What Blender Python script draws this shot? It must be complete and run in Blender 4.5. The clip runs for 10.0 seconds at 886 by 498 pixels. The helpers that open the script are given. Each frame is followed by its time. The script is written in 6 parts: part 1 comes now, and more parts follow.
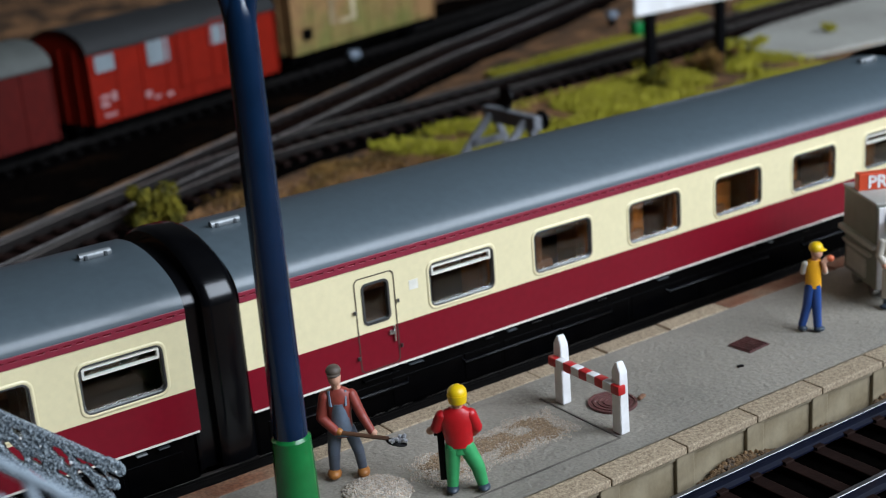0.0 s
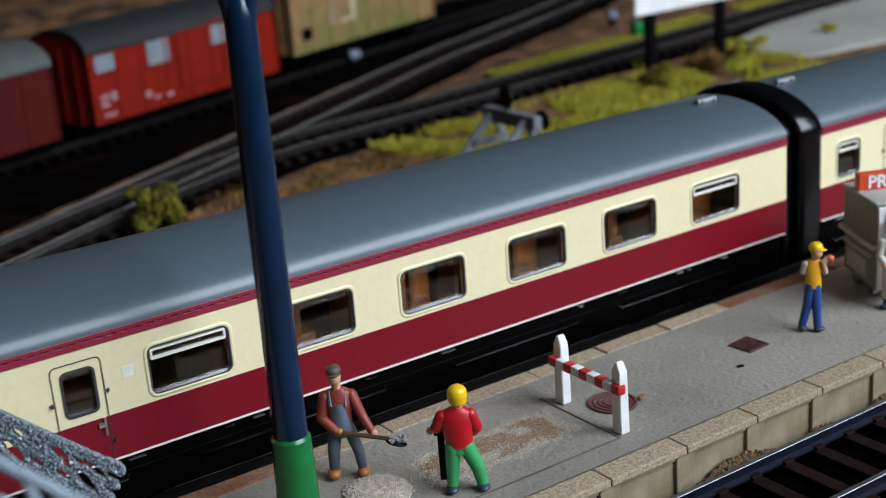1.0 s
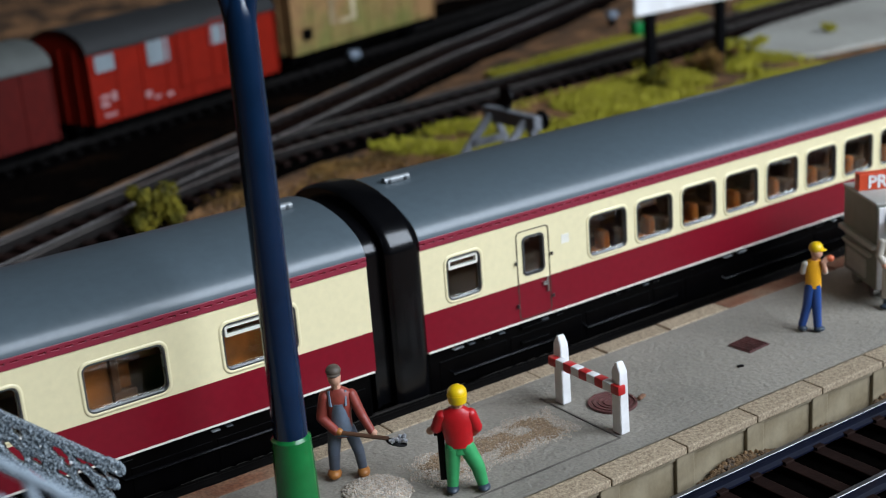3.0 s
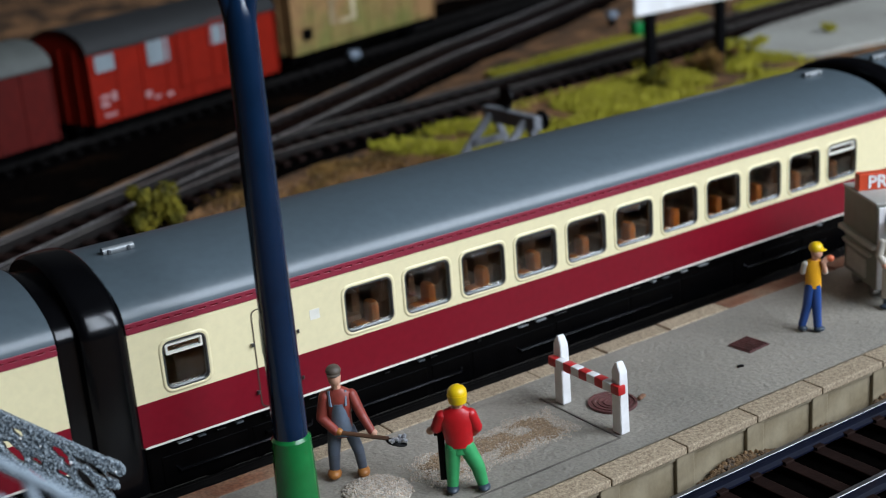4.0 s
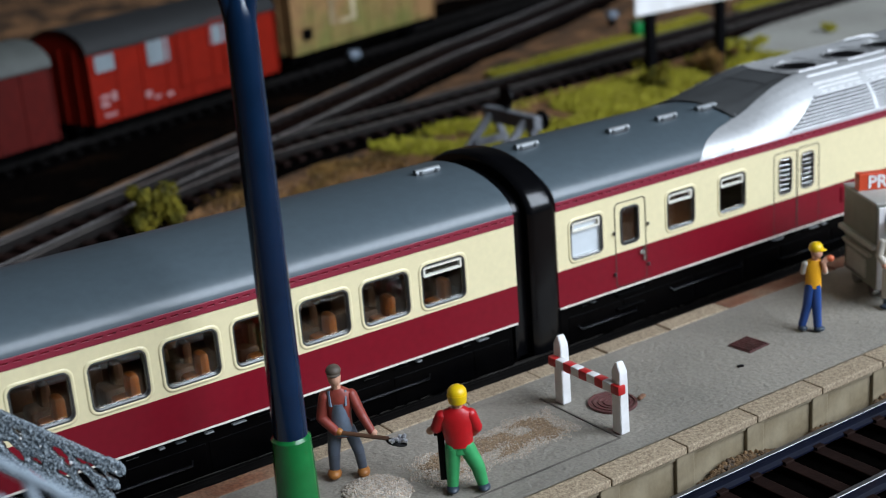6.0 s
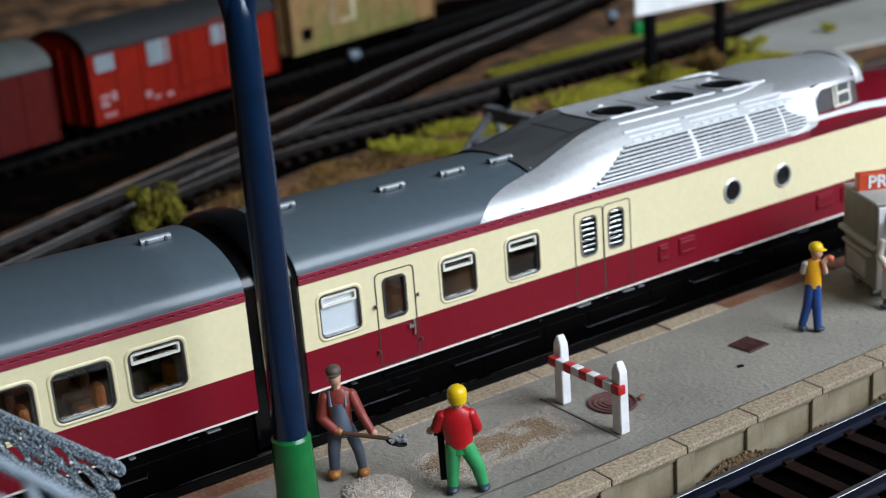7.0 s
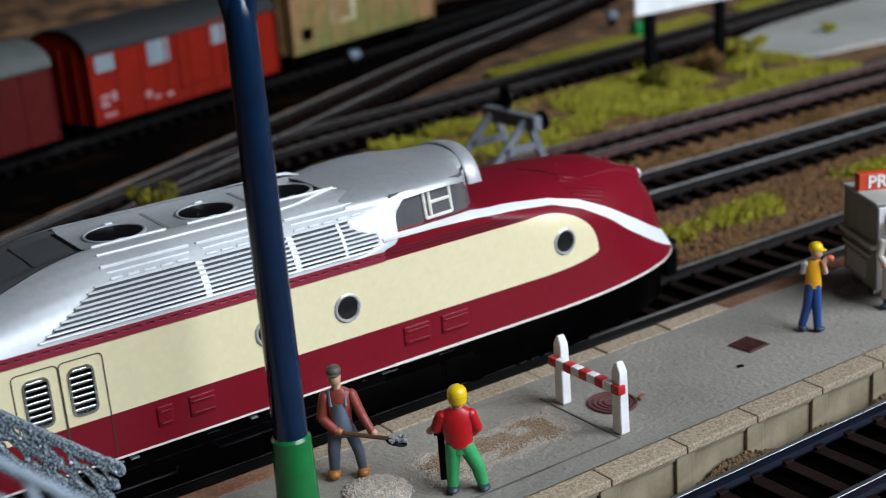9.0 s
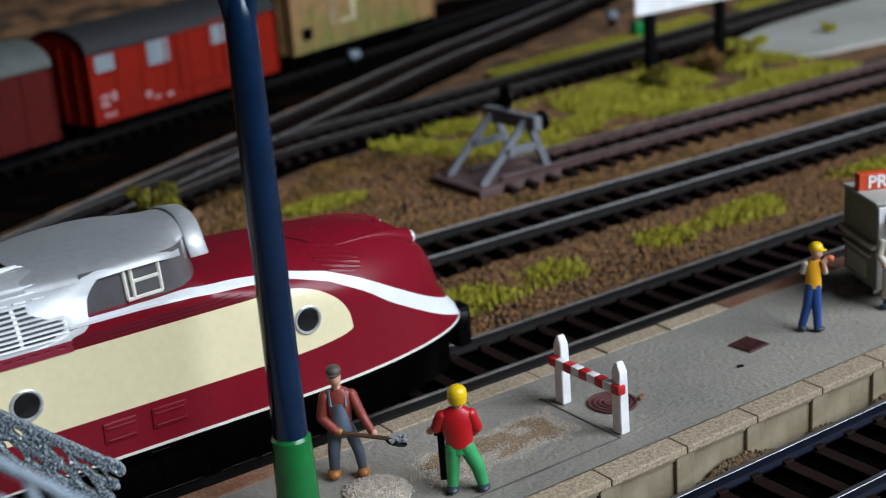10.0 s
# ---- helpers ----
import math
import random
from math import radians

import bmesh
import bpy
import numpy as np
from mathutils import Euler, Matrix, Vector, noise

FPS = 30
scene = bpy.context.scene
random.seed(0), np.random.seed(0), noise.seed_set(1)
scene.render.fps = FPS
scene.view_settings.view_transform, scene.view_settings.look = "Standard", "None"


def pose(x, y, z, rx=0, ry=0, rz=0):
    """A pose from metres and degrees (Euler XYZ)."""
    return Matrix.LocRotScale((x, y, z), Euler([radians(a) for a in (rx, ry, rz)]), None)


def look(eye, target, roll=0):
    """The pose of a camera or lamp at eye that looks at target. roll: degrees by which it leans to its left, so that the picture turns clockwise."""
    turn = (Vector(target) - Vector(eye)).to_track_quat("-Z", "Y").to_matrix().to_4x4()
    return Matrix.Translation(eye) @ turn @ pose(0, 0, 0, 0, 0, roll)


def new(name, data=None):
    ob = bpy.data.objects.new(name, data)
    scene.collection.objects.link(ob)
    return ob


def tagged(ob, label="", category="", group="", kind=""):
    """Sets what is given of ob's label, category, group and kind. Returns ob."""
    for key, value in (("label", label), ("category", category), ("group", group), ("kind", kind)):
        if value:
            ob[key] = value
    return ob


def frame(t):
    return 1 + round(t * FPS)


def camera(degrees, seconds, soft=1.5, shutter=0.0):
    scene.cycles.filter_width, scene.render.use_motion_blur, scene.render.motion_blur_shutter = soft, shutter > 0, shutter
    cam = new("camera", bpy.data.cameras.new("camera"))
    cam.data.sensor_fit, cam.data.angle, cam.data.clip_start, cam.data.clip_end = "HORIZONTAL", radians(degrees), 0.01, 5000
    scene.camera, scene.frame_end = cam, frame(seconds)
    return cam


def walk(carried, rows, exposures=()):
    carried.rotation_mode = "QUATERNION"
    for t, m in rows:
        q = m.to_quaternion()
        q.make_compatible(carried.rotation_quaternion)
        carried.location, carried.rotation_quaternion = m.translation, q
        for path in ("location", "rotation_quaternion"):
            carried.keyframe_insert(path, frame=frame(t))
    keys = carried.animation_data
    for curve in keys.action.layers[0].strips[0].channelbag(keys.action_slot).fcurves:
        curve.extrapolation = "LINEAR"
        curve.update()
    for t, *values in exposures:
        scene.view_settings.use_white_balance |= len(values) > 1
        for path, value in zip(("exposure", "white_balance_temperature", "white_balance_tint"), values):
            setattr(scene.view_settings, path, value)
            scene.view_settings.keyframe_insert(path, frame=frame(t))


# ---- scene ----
cam = camera(36.5, 10.0, soft=1.1, shutter=0.12)
MM = 0.001
EYE = Vector((0.0, 0.0, 0.1118))
YAW, PITCH = radians(33.364), radians(18.353)
AIM = EYE + Vector((math.sin(YAW) * math.cos(PITCH), math.cos(YAW) * math.cos(PITCH), -math.sin(PITCH)))
STAND = look(EYE, AIM, -4.49)
walk(cam, [(0.0, STAND), (10.0, STAND)])
cam.data.dof.use_dof = True
cam.data.dof.focus_distance = 0.215
cam.data.dof.aperture_fstop = 28

# ---- light ----
world = bpy.data.worlds.new("room_world")
scene.world = world
world.use_nodes = True
wn = world.node_tree.nodes
sky = wn.new("ShaderNodeTexSky")
sky.sky_type = "NISHITA"
sky.sun_disc = False
sky.sun_elevation, sky.sun_rotation = radians(35), radians(200)
world.node_tree.links.new(sky.outputs[0], wn["Background"].inputs[0])
wn["Background"].inputs[1].default_value = 0.08


def window_lamp(name, at, target, w, h, watts, colour):
    d = bpy.data.lights.new(name, "AREA")
    d.shape, d.size, d.size_y, d.energy, d.color = "RECTANGLE", w, h, watts, colour
    ob = new(name, d)
    ob.matrix_world = look(at, target)
    return ob


window_lamp("window_light", (0.66, -0.57, 0.62), (0.52, 0.5, 0.25), 1.0, 0.9, 33, (0.77, 0.87, 1.0))
scene.view_settings.exposure = 0.0


# ---- materials ----
def material(name, colour, rough=0.5, metal=0.0, vary=0.15, scale=300.0, bump=0.0, bscale=1500.0, second=None, mix=0.5, sscale=60.0, spread=0.12, coat=0.0, random_tint=0.0, spec=0.5, island=0.0):
    """Principled surface with a coarse and a fine variation; scale in cycles per metre."""
    m = bpy.data.materials.new(name)
    m.use_nodes = True
    nt = m.node_tree
    n, l = nt.nodes, nt.links
    b = n["Principled BSDF"]
    tc = n.new("ShaderNodeTexCoord")

    def noise_node(s, detail=4.0):
        t = n.new("ShaderNodeTexNoise")
        t.inputs["Scale"].default_value = s
        t.inputs["Detail"].default_value = detail
        l.new(tc.outputs["Object"], t.inputs["Vector"])
        return t

    fine, coarse = noise_node(scale), noise_node(sscale, 5.0)
    c2 = second if second else tuple(c * (1 - vary) for c in colour)
    ramp = n.new("ShaderNodeMapRange")
    ramp.inputs["From Min"].default_value = mix - spread
    ramp.inputs["From Max"].default_value = mix + spread
    l.new(coarse.outputs["Fac"], ramp.inputs["Value"])
    mx = n.new("ShaderNodeMix")
    mx.data_type = "RGBA"
    mx.inputs["A"].default_value = (*colour, 1)
    mx.inputs["B"].default_value = (*c2, 1)
    l.new(ramp.outputs[0], mx.inputs["Factor"])
    gr = n.new("ShaderNodeMapRange")
    gr.inputs["From Min"].default_value, gr.inputs["From Max"].default_value = 0.3, 0.7
    gr.inputs["To Min"].default_value, gr.inputs["To Max"].default_value = 1 - vary, 1 + vary
    l.new(fine.outputs["Fac"], gr.inputs["Value"])
    last = gr.outputs[0]
    if random_tint:
        oi = n.new("ShaderNodeObjectInfo")
        rr = n.new("ShaderNodeMapRange")
        rr.inputs["To Min"].default_value, rr.inputs["To Max"].default_value = 1 - random_tint, 1 + random_tint
        l.new(oi.outputs["Random"], rr.inputs["Value"])
        mu = n.new("ShaderNodeMath")
        mu.operation = "MULTIPLY"
        l.new(last, mu.inputs[0])
        l.new(rr.outputs[0], mu.inputs[1])
        last = mu.outputs[0]
    if island:
        ge = n.new("ShaderNodeNewGeometry")
        ri = n.new("ShaderNodeMapRange")
        ri.inputs["To Min"].default_value, ri.inputs["To Max"].default_value = 1 - island, 1 + island
        l.new(ge.outputs["Random Per Island"], ri.inputs["Value"])
        mi_ = n.new("ShaderNodeMath")
        mi_.operation = "MULTIPLY"
        l.new(last, mi_.inputs[0])
        l.new(ri.outputs[0], mi_.inputs[1])
        last = mi_.outputs[0]
        l.new(ge.outputs["Random Per Island"], mx.inputs["Factor"])
    vm = n.new("ShaderNodeVectorMath")
    vm.operation = "SCALE"
    l.new(mx.outputs["Result"], vm.inputs[0])
    l.new(last, vm.inputs["Scale"])
    l.new(vm.outputs[0], b.inputs["Base Color"])
    b.inputs["Metallic"].default_value = metal
    b.inputs["Specular IOR Level"].default_value = spec
    b.inputs["Coat Weight"].default_value = coat
    b.inputs["Coat Roughness"].default_value = 0.12
    rg = n.new("ShaderNodeMapRange")
    rg.inputs["To Min"].default_value, rg.inputs["To Max"].default_value = max(0.02, rough - 0.08), min(1.0, rough + 0.08)
    l.new(coarse.outputs["Fac"], rg.inputs["Value"])
    l.new(rg.outputs[0], b.inputs["Roughness"])
    if bump:
        bn = noise_node(bscale, 6.0)
        bp = n.new("ShaderNodeBump")
        bp.inputs["Strength"].default_value = 1.0
        bp.inputs["Distance"].default_value = bump * MM
        l.new(bn.outputs["Fac"], bp.inputs["Height"])
        l.new(bp.outputs[0], b.inputs["Normal"])
    return m


def glass(name, tint=(0.94, 0.82, 0.64), rough=0.02):
    m = bpy.data.materials.new(name)
    m.use_nodes = True
    b = m.node_tree.nodes["Principled BSDF"]
    b.inputs["Base Color"].default_value = (*tint, 1)
    b.inputs["Transmission Weight"].default_value = 1.0
    b.inputs["Roughness"].default_value = rough
    b.inputs["IOR"].default_value = 1.45
    return m


CREAM = material("cream_paint", (0.80, 0.70, 0.43), 0.36, vary=0.03, scale=900, sscale=25, bump=0.004, bscale=4000, coat=0.35)
WINE = material("wine_red_paint", (0.185, 0.0055, 0.0145), 0.34, vary=0.06, scale=700, sscale=30, bump=0.004, bscale=4000, spec=0.2, coat=0.12)
WINE_TRIM = material("wine_red_stripe", (0.25, 0.022, 0.042), 0.35, vary=0.06, scale=700)
ROOF = material("slate_grey_roof_paint", (0.076, 0.100, 0.114), 0.38, vary=0.07, scale=600, sscale=22, bump=0.006, bscale=3500, coat=0.12)
BLACK = material("black_plastic", (0.002, 0.002, 0.0025), 0.4, vary=0.2, bump=0.01, bscale=3000, spec=0.10)
BELLOWS = material("black_rubber_gangway", (0.002, 0.002, 0.0025), 0.2, vary=0.15, scale=400, spec=0.4)
UNDER = material("dark_underframe", (0.0008, 0.0008, 0.001), 0.3, vary=0.3, second=(0.0014, 0.0012, 0.0012), bump=0.02, bscale=1200, spec=0.05)
WHITE_LINE = material("off_white_line", (0.80, 0.76, 0.66), 0.4, vary=0.08, scale=800)
CHROME = material("bright_metal", (0.80, 0.80, 0.80), 0.2, metal=1.0, vary=0.06)
RIM = material("dark_window_rim", (0.10, 0.10, 0.098), 0.3, metal=0.6, vary=0.15)
RIM_LIGHT = material("silver_window_rim", (0.55, 0.55, 0.53), 0.25, metal=0.9, vary=0.1)
SILVER = material("silver_paint", (0.49, 0.49, 0.485), 0.5, metal=0.55, vary=0.06, scale=900, bump=0.004, bscale=4000)
SILVER_DARK = material("dull_grey_paint", (0.20, 0.20, 0.20), 0.42, vary=0.1)
PANE = glass("window_glass")
PANE_FROST = material("white_blind", (0.62, 0.66, 0.68), 0.3, vary=0.06)
SEAT = material("orange_tan_seat_plastic", (0.36, 0.115, 0.02), 0.4, vary=0.15, scale=300)
INSIDE = material("brown_interior", (0.085, 0.034, 0.013), 0.5, vary=0.25, scale=200)
ASPHALT = material("grey_platform_asphalt", (0.275, 0.248, 0.205), 0.72, vary=0.14, scale=1800, second=(0.20, 0.183, 0.152), sscale=38, spread=0.16, bump=0.34, bscale=950, spec=0.45)
KERB = material("sandy_kerb_stone", (0.40, 0.315, 0.21), 0.8, vary=0.4, scale=3600, second=(0.25, 0.185, 0.12), sscale=1500, spread=0.14, bump=0.12, bscale=1800, random_tint=0.07)
KERB_RED = material("reddish_kerb_stone", (0.19, 0.072, 0.034), 0.85, vary=0.35, scale=1800, second=(0.23, 0.14, 0.085), sscale=140, bump=0.3, bscale=1100, random_tint=0.12)
KERB_WALL = material("beige_platform_wall", (0.33, 0.275, 0.185), 0.5, vary=0.12, scale=600, second=(0.155, 0.115, 0.062), sscale=95, spread=0.2, bump=0.03)
RAIL_TOP = material("polished_rail", (0.32, 0.32, 0.33), 0.42, metal=1.0, vary=0.1)
RAIL_DARK = material("blued_rail_side", (0.004, 0.006, 0.018), 0.42, metal=0.3, vary=0.2)
RAIL_DULL = material("dull_brown_rail", (0.24, 0.215, 0.195), 0.36, metal=0.35, vary=0.2)
RAIL_SIDE = material("dark_rail_side", (0.011, 0.009, 0.008), 0.5, vary=0.2, spec=0.3)
# yard sleepers and rails: shade beneath the wagons is put into both colours
SLEEPER_SHADE = material("shaded_black_sleeper", (0.0025, 0.002, 0.0018), 0.8, vary=0.3, scale=500, spec=0.05)
RAIL_SHADE = material("shaded_dark_rail", (0.008, 0.007, 0.0065), 0.6, vary=0.3, spec=0.1)
RAIL_PALE = material("pale_worn_rail", (0.46, 0.44, 0.42), 0.4, metal=0.25, vary=0.2)
RAIL_GREY = material("grey_worn_rail", (0.38, 0.355, 0.34), 0.42, metal=0.25, vary=0.25, sscale=25)
RAIL_RUST = material("rusty_rail", (0.065, 0.028, 0.022), 0.7, vary=0.3)
SLEEPER = material("dark_brown_sleeper", (0.013, 0.0062, 0.0048), 0.6, vary=0.25, scale=500, bump=0.06, bscale=1500, random_tint=0.2, spec=0.08)
GROUND = material("brown_scatter_ground", (0.20, 0.10, 0.045), 0.95, vary=0.45, scale=600, second=(0.035, 0.022, 0.014), sscale=70, spread=0.12, bump=0.5, bscale=420, spec=0.2)
# black shade between rails and under the train is put into this colour
GROUND_DARK = material("shaded_track_bed", (0.0016, 0.0013, 0.0012), 0.95, vary=0.4, scale=700, bump=0.4, bscale=500, spec=0.0)


# ---- builders ----
def part(name, bm, mats, parent=None, label="", at=(0, 0, 0), rz=0.0, smooth=False, shadow=True):
    """Links a bmesh in millimetres as one mesh object, under a thing or a part if given."""
    for v in bm.verts:
        v.co *= MM
    me = bpy.data.meshes.new(name)
    bm.to_mesh(me)
    bm.free()
    for m in (mats if isinstance(mats, (list, tuple)) else [mats]):
        me.materials.append(m)
    if smooth:
        me.shade_smooth()
        me.set_sharp_from_angle(angle=radians(38))
    ob = new(name, me)
    ob.location = Vector(at) * MM
    ob.rotation_euler = (0, 0, radians(rz))
    if parent is not None:
        ob.parent = parent
    if label:
        ob["label"] = label
    ob.visible_shadow = shadow
    return ob


def again(ob, at, rz=0.0, parent=None):
    """Another object on the same mesh."""
    o = ob.copy()
    scene.collection.objects.link(o)
    o.location = Vector(at) * MM
    o.rotation_euler = (0, 0, radians(rz))
    if parent is not None:
        o.parent = parent
    return o


def thing(name, label, category, group="", at=(0, 0, 0), rz=0.0, kind=""):
    e = new(name)
    e.empty_display_size = 0.005
    e.location = Vector(at) * MM
    e.rotation_euler = (0, 0, radians(rz))
    return tagged(e, label, category, group, kind)


def box(bm, x0, y0, z0, x1, y1, z1, bevel=0.0, mi=0, m=None):
    r = bmesh.ops.create_cube(bm, size=1.0)
    vs = r["verts"]
    for v in vs:
        v.co = Vector(((x0 + x1) / 2 + v.co.x * (x1 - x0), (y0 + y1) / 2 + v.co.y * (y1 - y0), (z0 + z1) / 2 + v.co.z * (z1 - z0)))
    fs = list({f for v in vs for f in v.link_faces})
    for f in fs:
        f.material_index = mi
    if bevel:
        es = list({e for v in vs for e in v.link_edges})
        g = bmesh.ops.bevel(bm, geom=es, offset=bevel, segments=2, profile=0.5, affect="EDGES")
        vs = list({v for f in g["faces"] for v in f.verts} | {v for v in vs if v.is_valid})
        for f in g["faces"]:
            f.material_index = mi
    if m is not None:
        bmesh.ops.transform(bm, matrix=m, verts=[v for v in vs if v.is_valid])
    return vs


def boxed(*a, **k):
    bm = bmesh.new()
    box(bm, *a, **k)
    return bm


def rod(bm, p, q, r, r2=None, seg=10, mi=0, caps=True):
    """A tapered round bar from p to q."""
    p, q = Vector(p), Vector(q)
    d = q - p
    g = bmesh.ops.create_cone(bm, cap_ends=caps, segments=seg, radius1=r, radius2=r if r2 is None else r2, depth=d.length)
    m = Matrix.Translation((p + q) / 2) @ d.to_track_quat("Z", "Y").to_matrix().to_4x4()
    bmesh.ops.transform(bm, matrix=m, verts=g["verts"])
    for f in {f for v in g["verts"] for f in v.link_faces}:
        f.material_index = mi
    return g["verts"]


def blob(bm, c, rx, ry, rz, m=None, mi=0, sub=2):
    g = bmesh.ops.create_icosphere(bm, subdivisions=sub, radius=1.0)
    t = Matrix.Translation(c) @ (m if m is not None else Matrix()) @ Matrix.Diagonal((rx, ry, rz, 1))
    bmesh.ops.transform(bm, matrix=t, verts=g["verts"])
    for f in {f for v in g["verts"] for f in v.link_faces}:
        f.material_index = mi
    return g["verts"]


def skin(bm, rings, closed=False, mi=0, pick=None):
    """Faces between rows of points; pick(i, j) gives the material, or None for a gap."""
    vs = [[bm.verts.new(p) for p in r] for r in rings]
    n = len(rings[0])
    for i in range(len(rings) - 1):
        for j in range(n if closed else n - 1):
            k = (j + 1) % n
            mm = pick(i, j) if pick else mi
            if mm is None:
                continue
            a = (vs[i][j], vs[i + 1][j], vs[i + 1][k], vs[i][k])
            if (a[0].co - a[3].co).length < 1e-5 and (a[1].co - a[2].co).length < 1e-5:
                continue
            f = bm.faces.new(a)
            f.material_index = mm
    return vs


def tube(bm, pts, radii, seg=12, mi=0):
    """One bent round bar through the points."""
    P = [Vector(p) for p in pts]
    rows = []
    for k, p in enumerate(P):
        d = (P[min(k + 1, len(P) - 1)] - P[max(k - 1, 0)]).normalized()
        q = d.to_track_quat("Z", "Y")
        rows.append([p + q @ Vector((radii[k] * math.cos(2 * math.pi * i / seg), radii[k] * math.sin(2 * math.pi * i / seg), 0)) for i in range(seg)])
    vs = skin(bm, rows, closed=True, mi=mi)
    for r in (vs[0], vs[-1]):
        bm.faces.new(r).material_index = mi
    bmesh.ops.recalc_face_normals(bm, faces=bm.faces)


def rounded(x0, z0, x1, z1, r, seg=5):
    pts = []
    for cx, cz, a0 in ((x1 - r, z1 - r, 0), (x0 + r, z1 - r, 90), (x0 + r, z0 + r, 180), (x1 - r, z0 + r, 270)):
        for k in range(seg + 1):
            a = radians(a0 + 90 * k / seg)
            pts.append((cx + r * math.cos(a), cz + r * math.sin(a)))
    return pts


def ring_frame(x0, z0, x1, z1, r, inner, y_out, y_in, mi=0):
    """A rounded window rim standing in the plane y, open to the middle."""
    bm = bmesh.new()
    o = rounded(x0, z0, x1, z1, r)
    i = rounded(x0 + inner, z0 + inner, x1 - inner, z1 - inner, max(0.2, r - inner))
    rows = [[(p[0], y_in, p[1]) for p in o], [(p[0], y_out, p[1]) for p in o], [(p[0], y_out, p[1]) for p in i], [(p[0], y_in, p[1]) for p in i]]
    skin(bm, rows, closed=True, mi=mi)
    bmesh.ops.recalc_face_normals(bm, faces=bm.faces)
    return bm


# ---- the train ----
VENT_GREY = material("satin_vent_metal", (0.26, 0.275, 0.28), 0.4, metal=0.3, vary=0.15)
DECK_GREY = material("dark_vent_base", (0.05, 0.058, 0.064), 0.5, vary=0.15)
ORANGE_WALL = material("orange_brown_panel", (0.40, 0.145, 0.02), 0.5, vary=0.3, scale=150, second=(0.05, 0.018, 0.006), sscale=110, spread=0.22)
WARM_WALL = material("warm_brown_lining", (0.34, 0.105, 0.018), 0.6, vary=0.3, scale=120, second=(0.02, 0.008, 0.004), sscale=70, spread=0.18)
SEAM_DARK = material("dark_door_seam", (0.055, 0.036, 0.024), 0.6, vary=0.2)
YC = 207.3
HALF = 17.3
Z_SKIRT, Z_BAND, Z_WB, Z_WT, Z_TRIM, Z_EAVE, Z_CREST = 17.7, 25.1, 26.2, 34.3, 37.2, 38.9, 45.7


def roof_arc(n=18, half=HALF, z0=Z_EAVE, z1=Z_CREST, e=1.92):
    pts = []
    for k in range(n + 1):
        a = math.pi * k / n
        c, s = math.cos(a), math.sin(a)
        pts.append((-half * math.copysign(abs(c) ** (2 / e), c), z0 + (z1 - z0) * abs(s) ** (2 / e)))
    return pts


def car_side(bm, y, x0, x1, holes):
    """One painted side wall with real openings; holes are (x0, z0, x1, z1, radius)."""
    xs = sorted({x0, x1, *[h[0] for h in holes], *[h[2] for h in holes]})
    zs = sorted({Z_SKIRT, Z_BAND, Z_TRIM, Z_EAVE, *[h[1] for h in holes], *[h[3] for h in holes]})

    def is_open(a, b, c, d):
        return any(a >= h[0] - 1e-6 and b <= h[2] + 1e-6 and c >= h[1] - 1e-6 and d <= h[3] + 1e-6 for h in holes)

    for a, b in zip(xs, xs[1:]):
        for c, d in zip(zs, zs[1:]):
            if is_open(a, b, c, d):
                continue
            zm = (c + d) / 2
            mi = 1 if zm < Z_BAND else 0 if zm < Z_TRIM else 1
            f = bm.faces.new([bm.verts.new((px, y, pz)) for px, pz in ((a, c), (b, c), (b, d), (a, d))])
            f.material_index = mi
    for h in holes:
        r = h[4]
        for cx, cz, sx, sz in ((h[0], h[1], 1, 1), (h[2], h[1], -1, 1), (h[0], h[3], 1, -1), (h[2], h[3], -1, -1)):
            arc = [(cx + sx * r * (1 - math.sin(radians(15 * k))), cz + sz * r * (1 - math.cos(radians(15 * k)))) for k in range(7)]
            f = bm.faces.new([bm.verts.new((cx, y, cz))] + [bm.verts.new((p[0], y, p[1])) for p in arc])
            f.material_index = 0


def car_window(parent, x0, x1, z0, z1, kind, r=1.3):
    """Moulded cream surround, thin metal rim, pane and, on the sash type, the pale top light."""
    for y, sgn in ((-HALF, -1), (HALF, 1)):
        rim = part("window", ring_frame(x0 - 0.05, z0 - 0.05, x1 + 0.05, z1 + 0.05, r, 0.26, y + sgn * 0.14, y - sgn * 0.9), RIM, parent, smooth=True)
        part("pane", boxed(x0, y - sgn * 0.8 - 0.12, z0, x1, y - sgn * 0.8 + 0.12, z1), PANE_FROST if kind == "blind" else PANE, rim, shadow=False)
        if sgn > 0:
            continue
        bm = bmesh.new()
        rows = []
        for g, o in ((0.66, -0.05), (0.58, 0.1), (0.42, 0.2), (0.22, 0.2), (0.06, 0.12), (0.0, -0.1)):
            rows.append([(p[0], y - o, p[1]) for p in rounded(x0 - g, z0 - g, x1 + g, z1 + g, r + g * 0.7)])
        skin(bm, rows, closed=True)
        bmesh.ops.recalc_face_normals(bm, faces=bm.faces)
        part("surround", bm, CREAM, rim, "raised cream window surround", smooth=True)
        bright = ring_frame(x0 + 0.22, z0 + 0.22, x1 - 0.22, z1 - 0.22, max(0.4, r - 0.22), 0.2, y + 0.3, y + 0.75)
        part("inner_rim", bright, RIM_LIGHT, rim, "thin bright inner rim", smooth=True)
        if kind in ("sash", "blind"):
            zs = z1 - 2.3
            bm = ring_frame(x0 + 0.55, zs, x1 - 0.55, z1 - 0.45, 0.3, 0.36, y - 0.02, y + 0.7)
            part("top_light_frame", bm, WHITE_LINE, rim, "pale frame of the hinged top light")


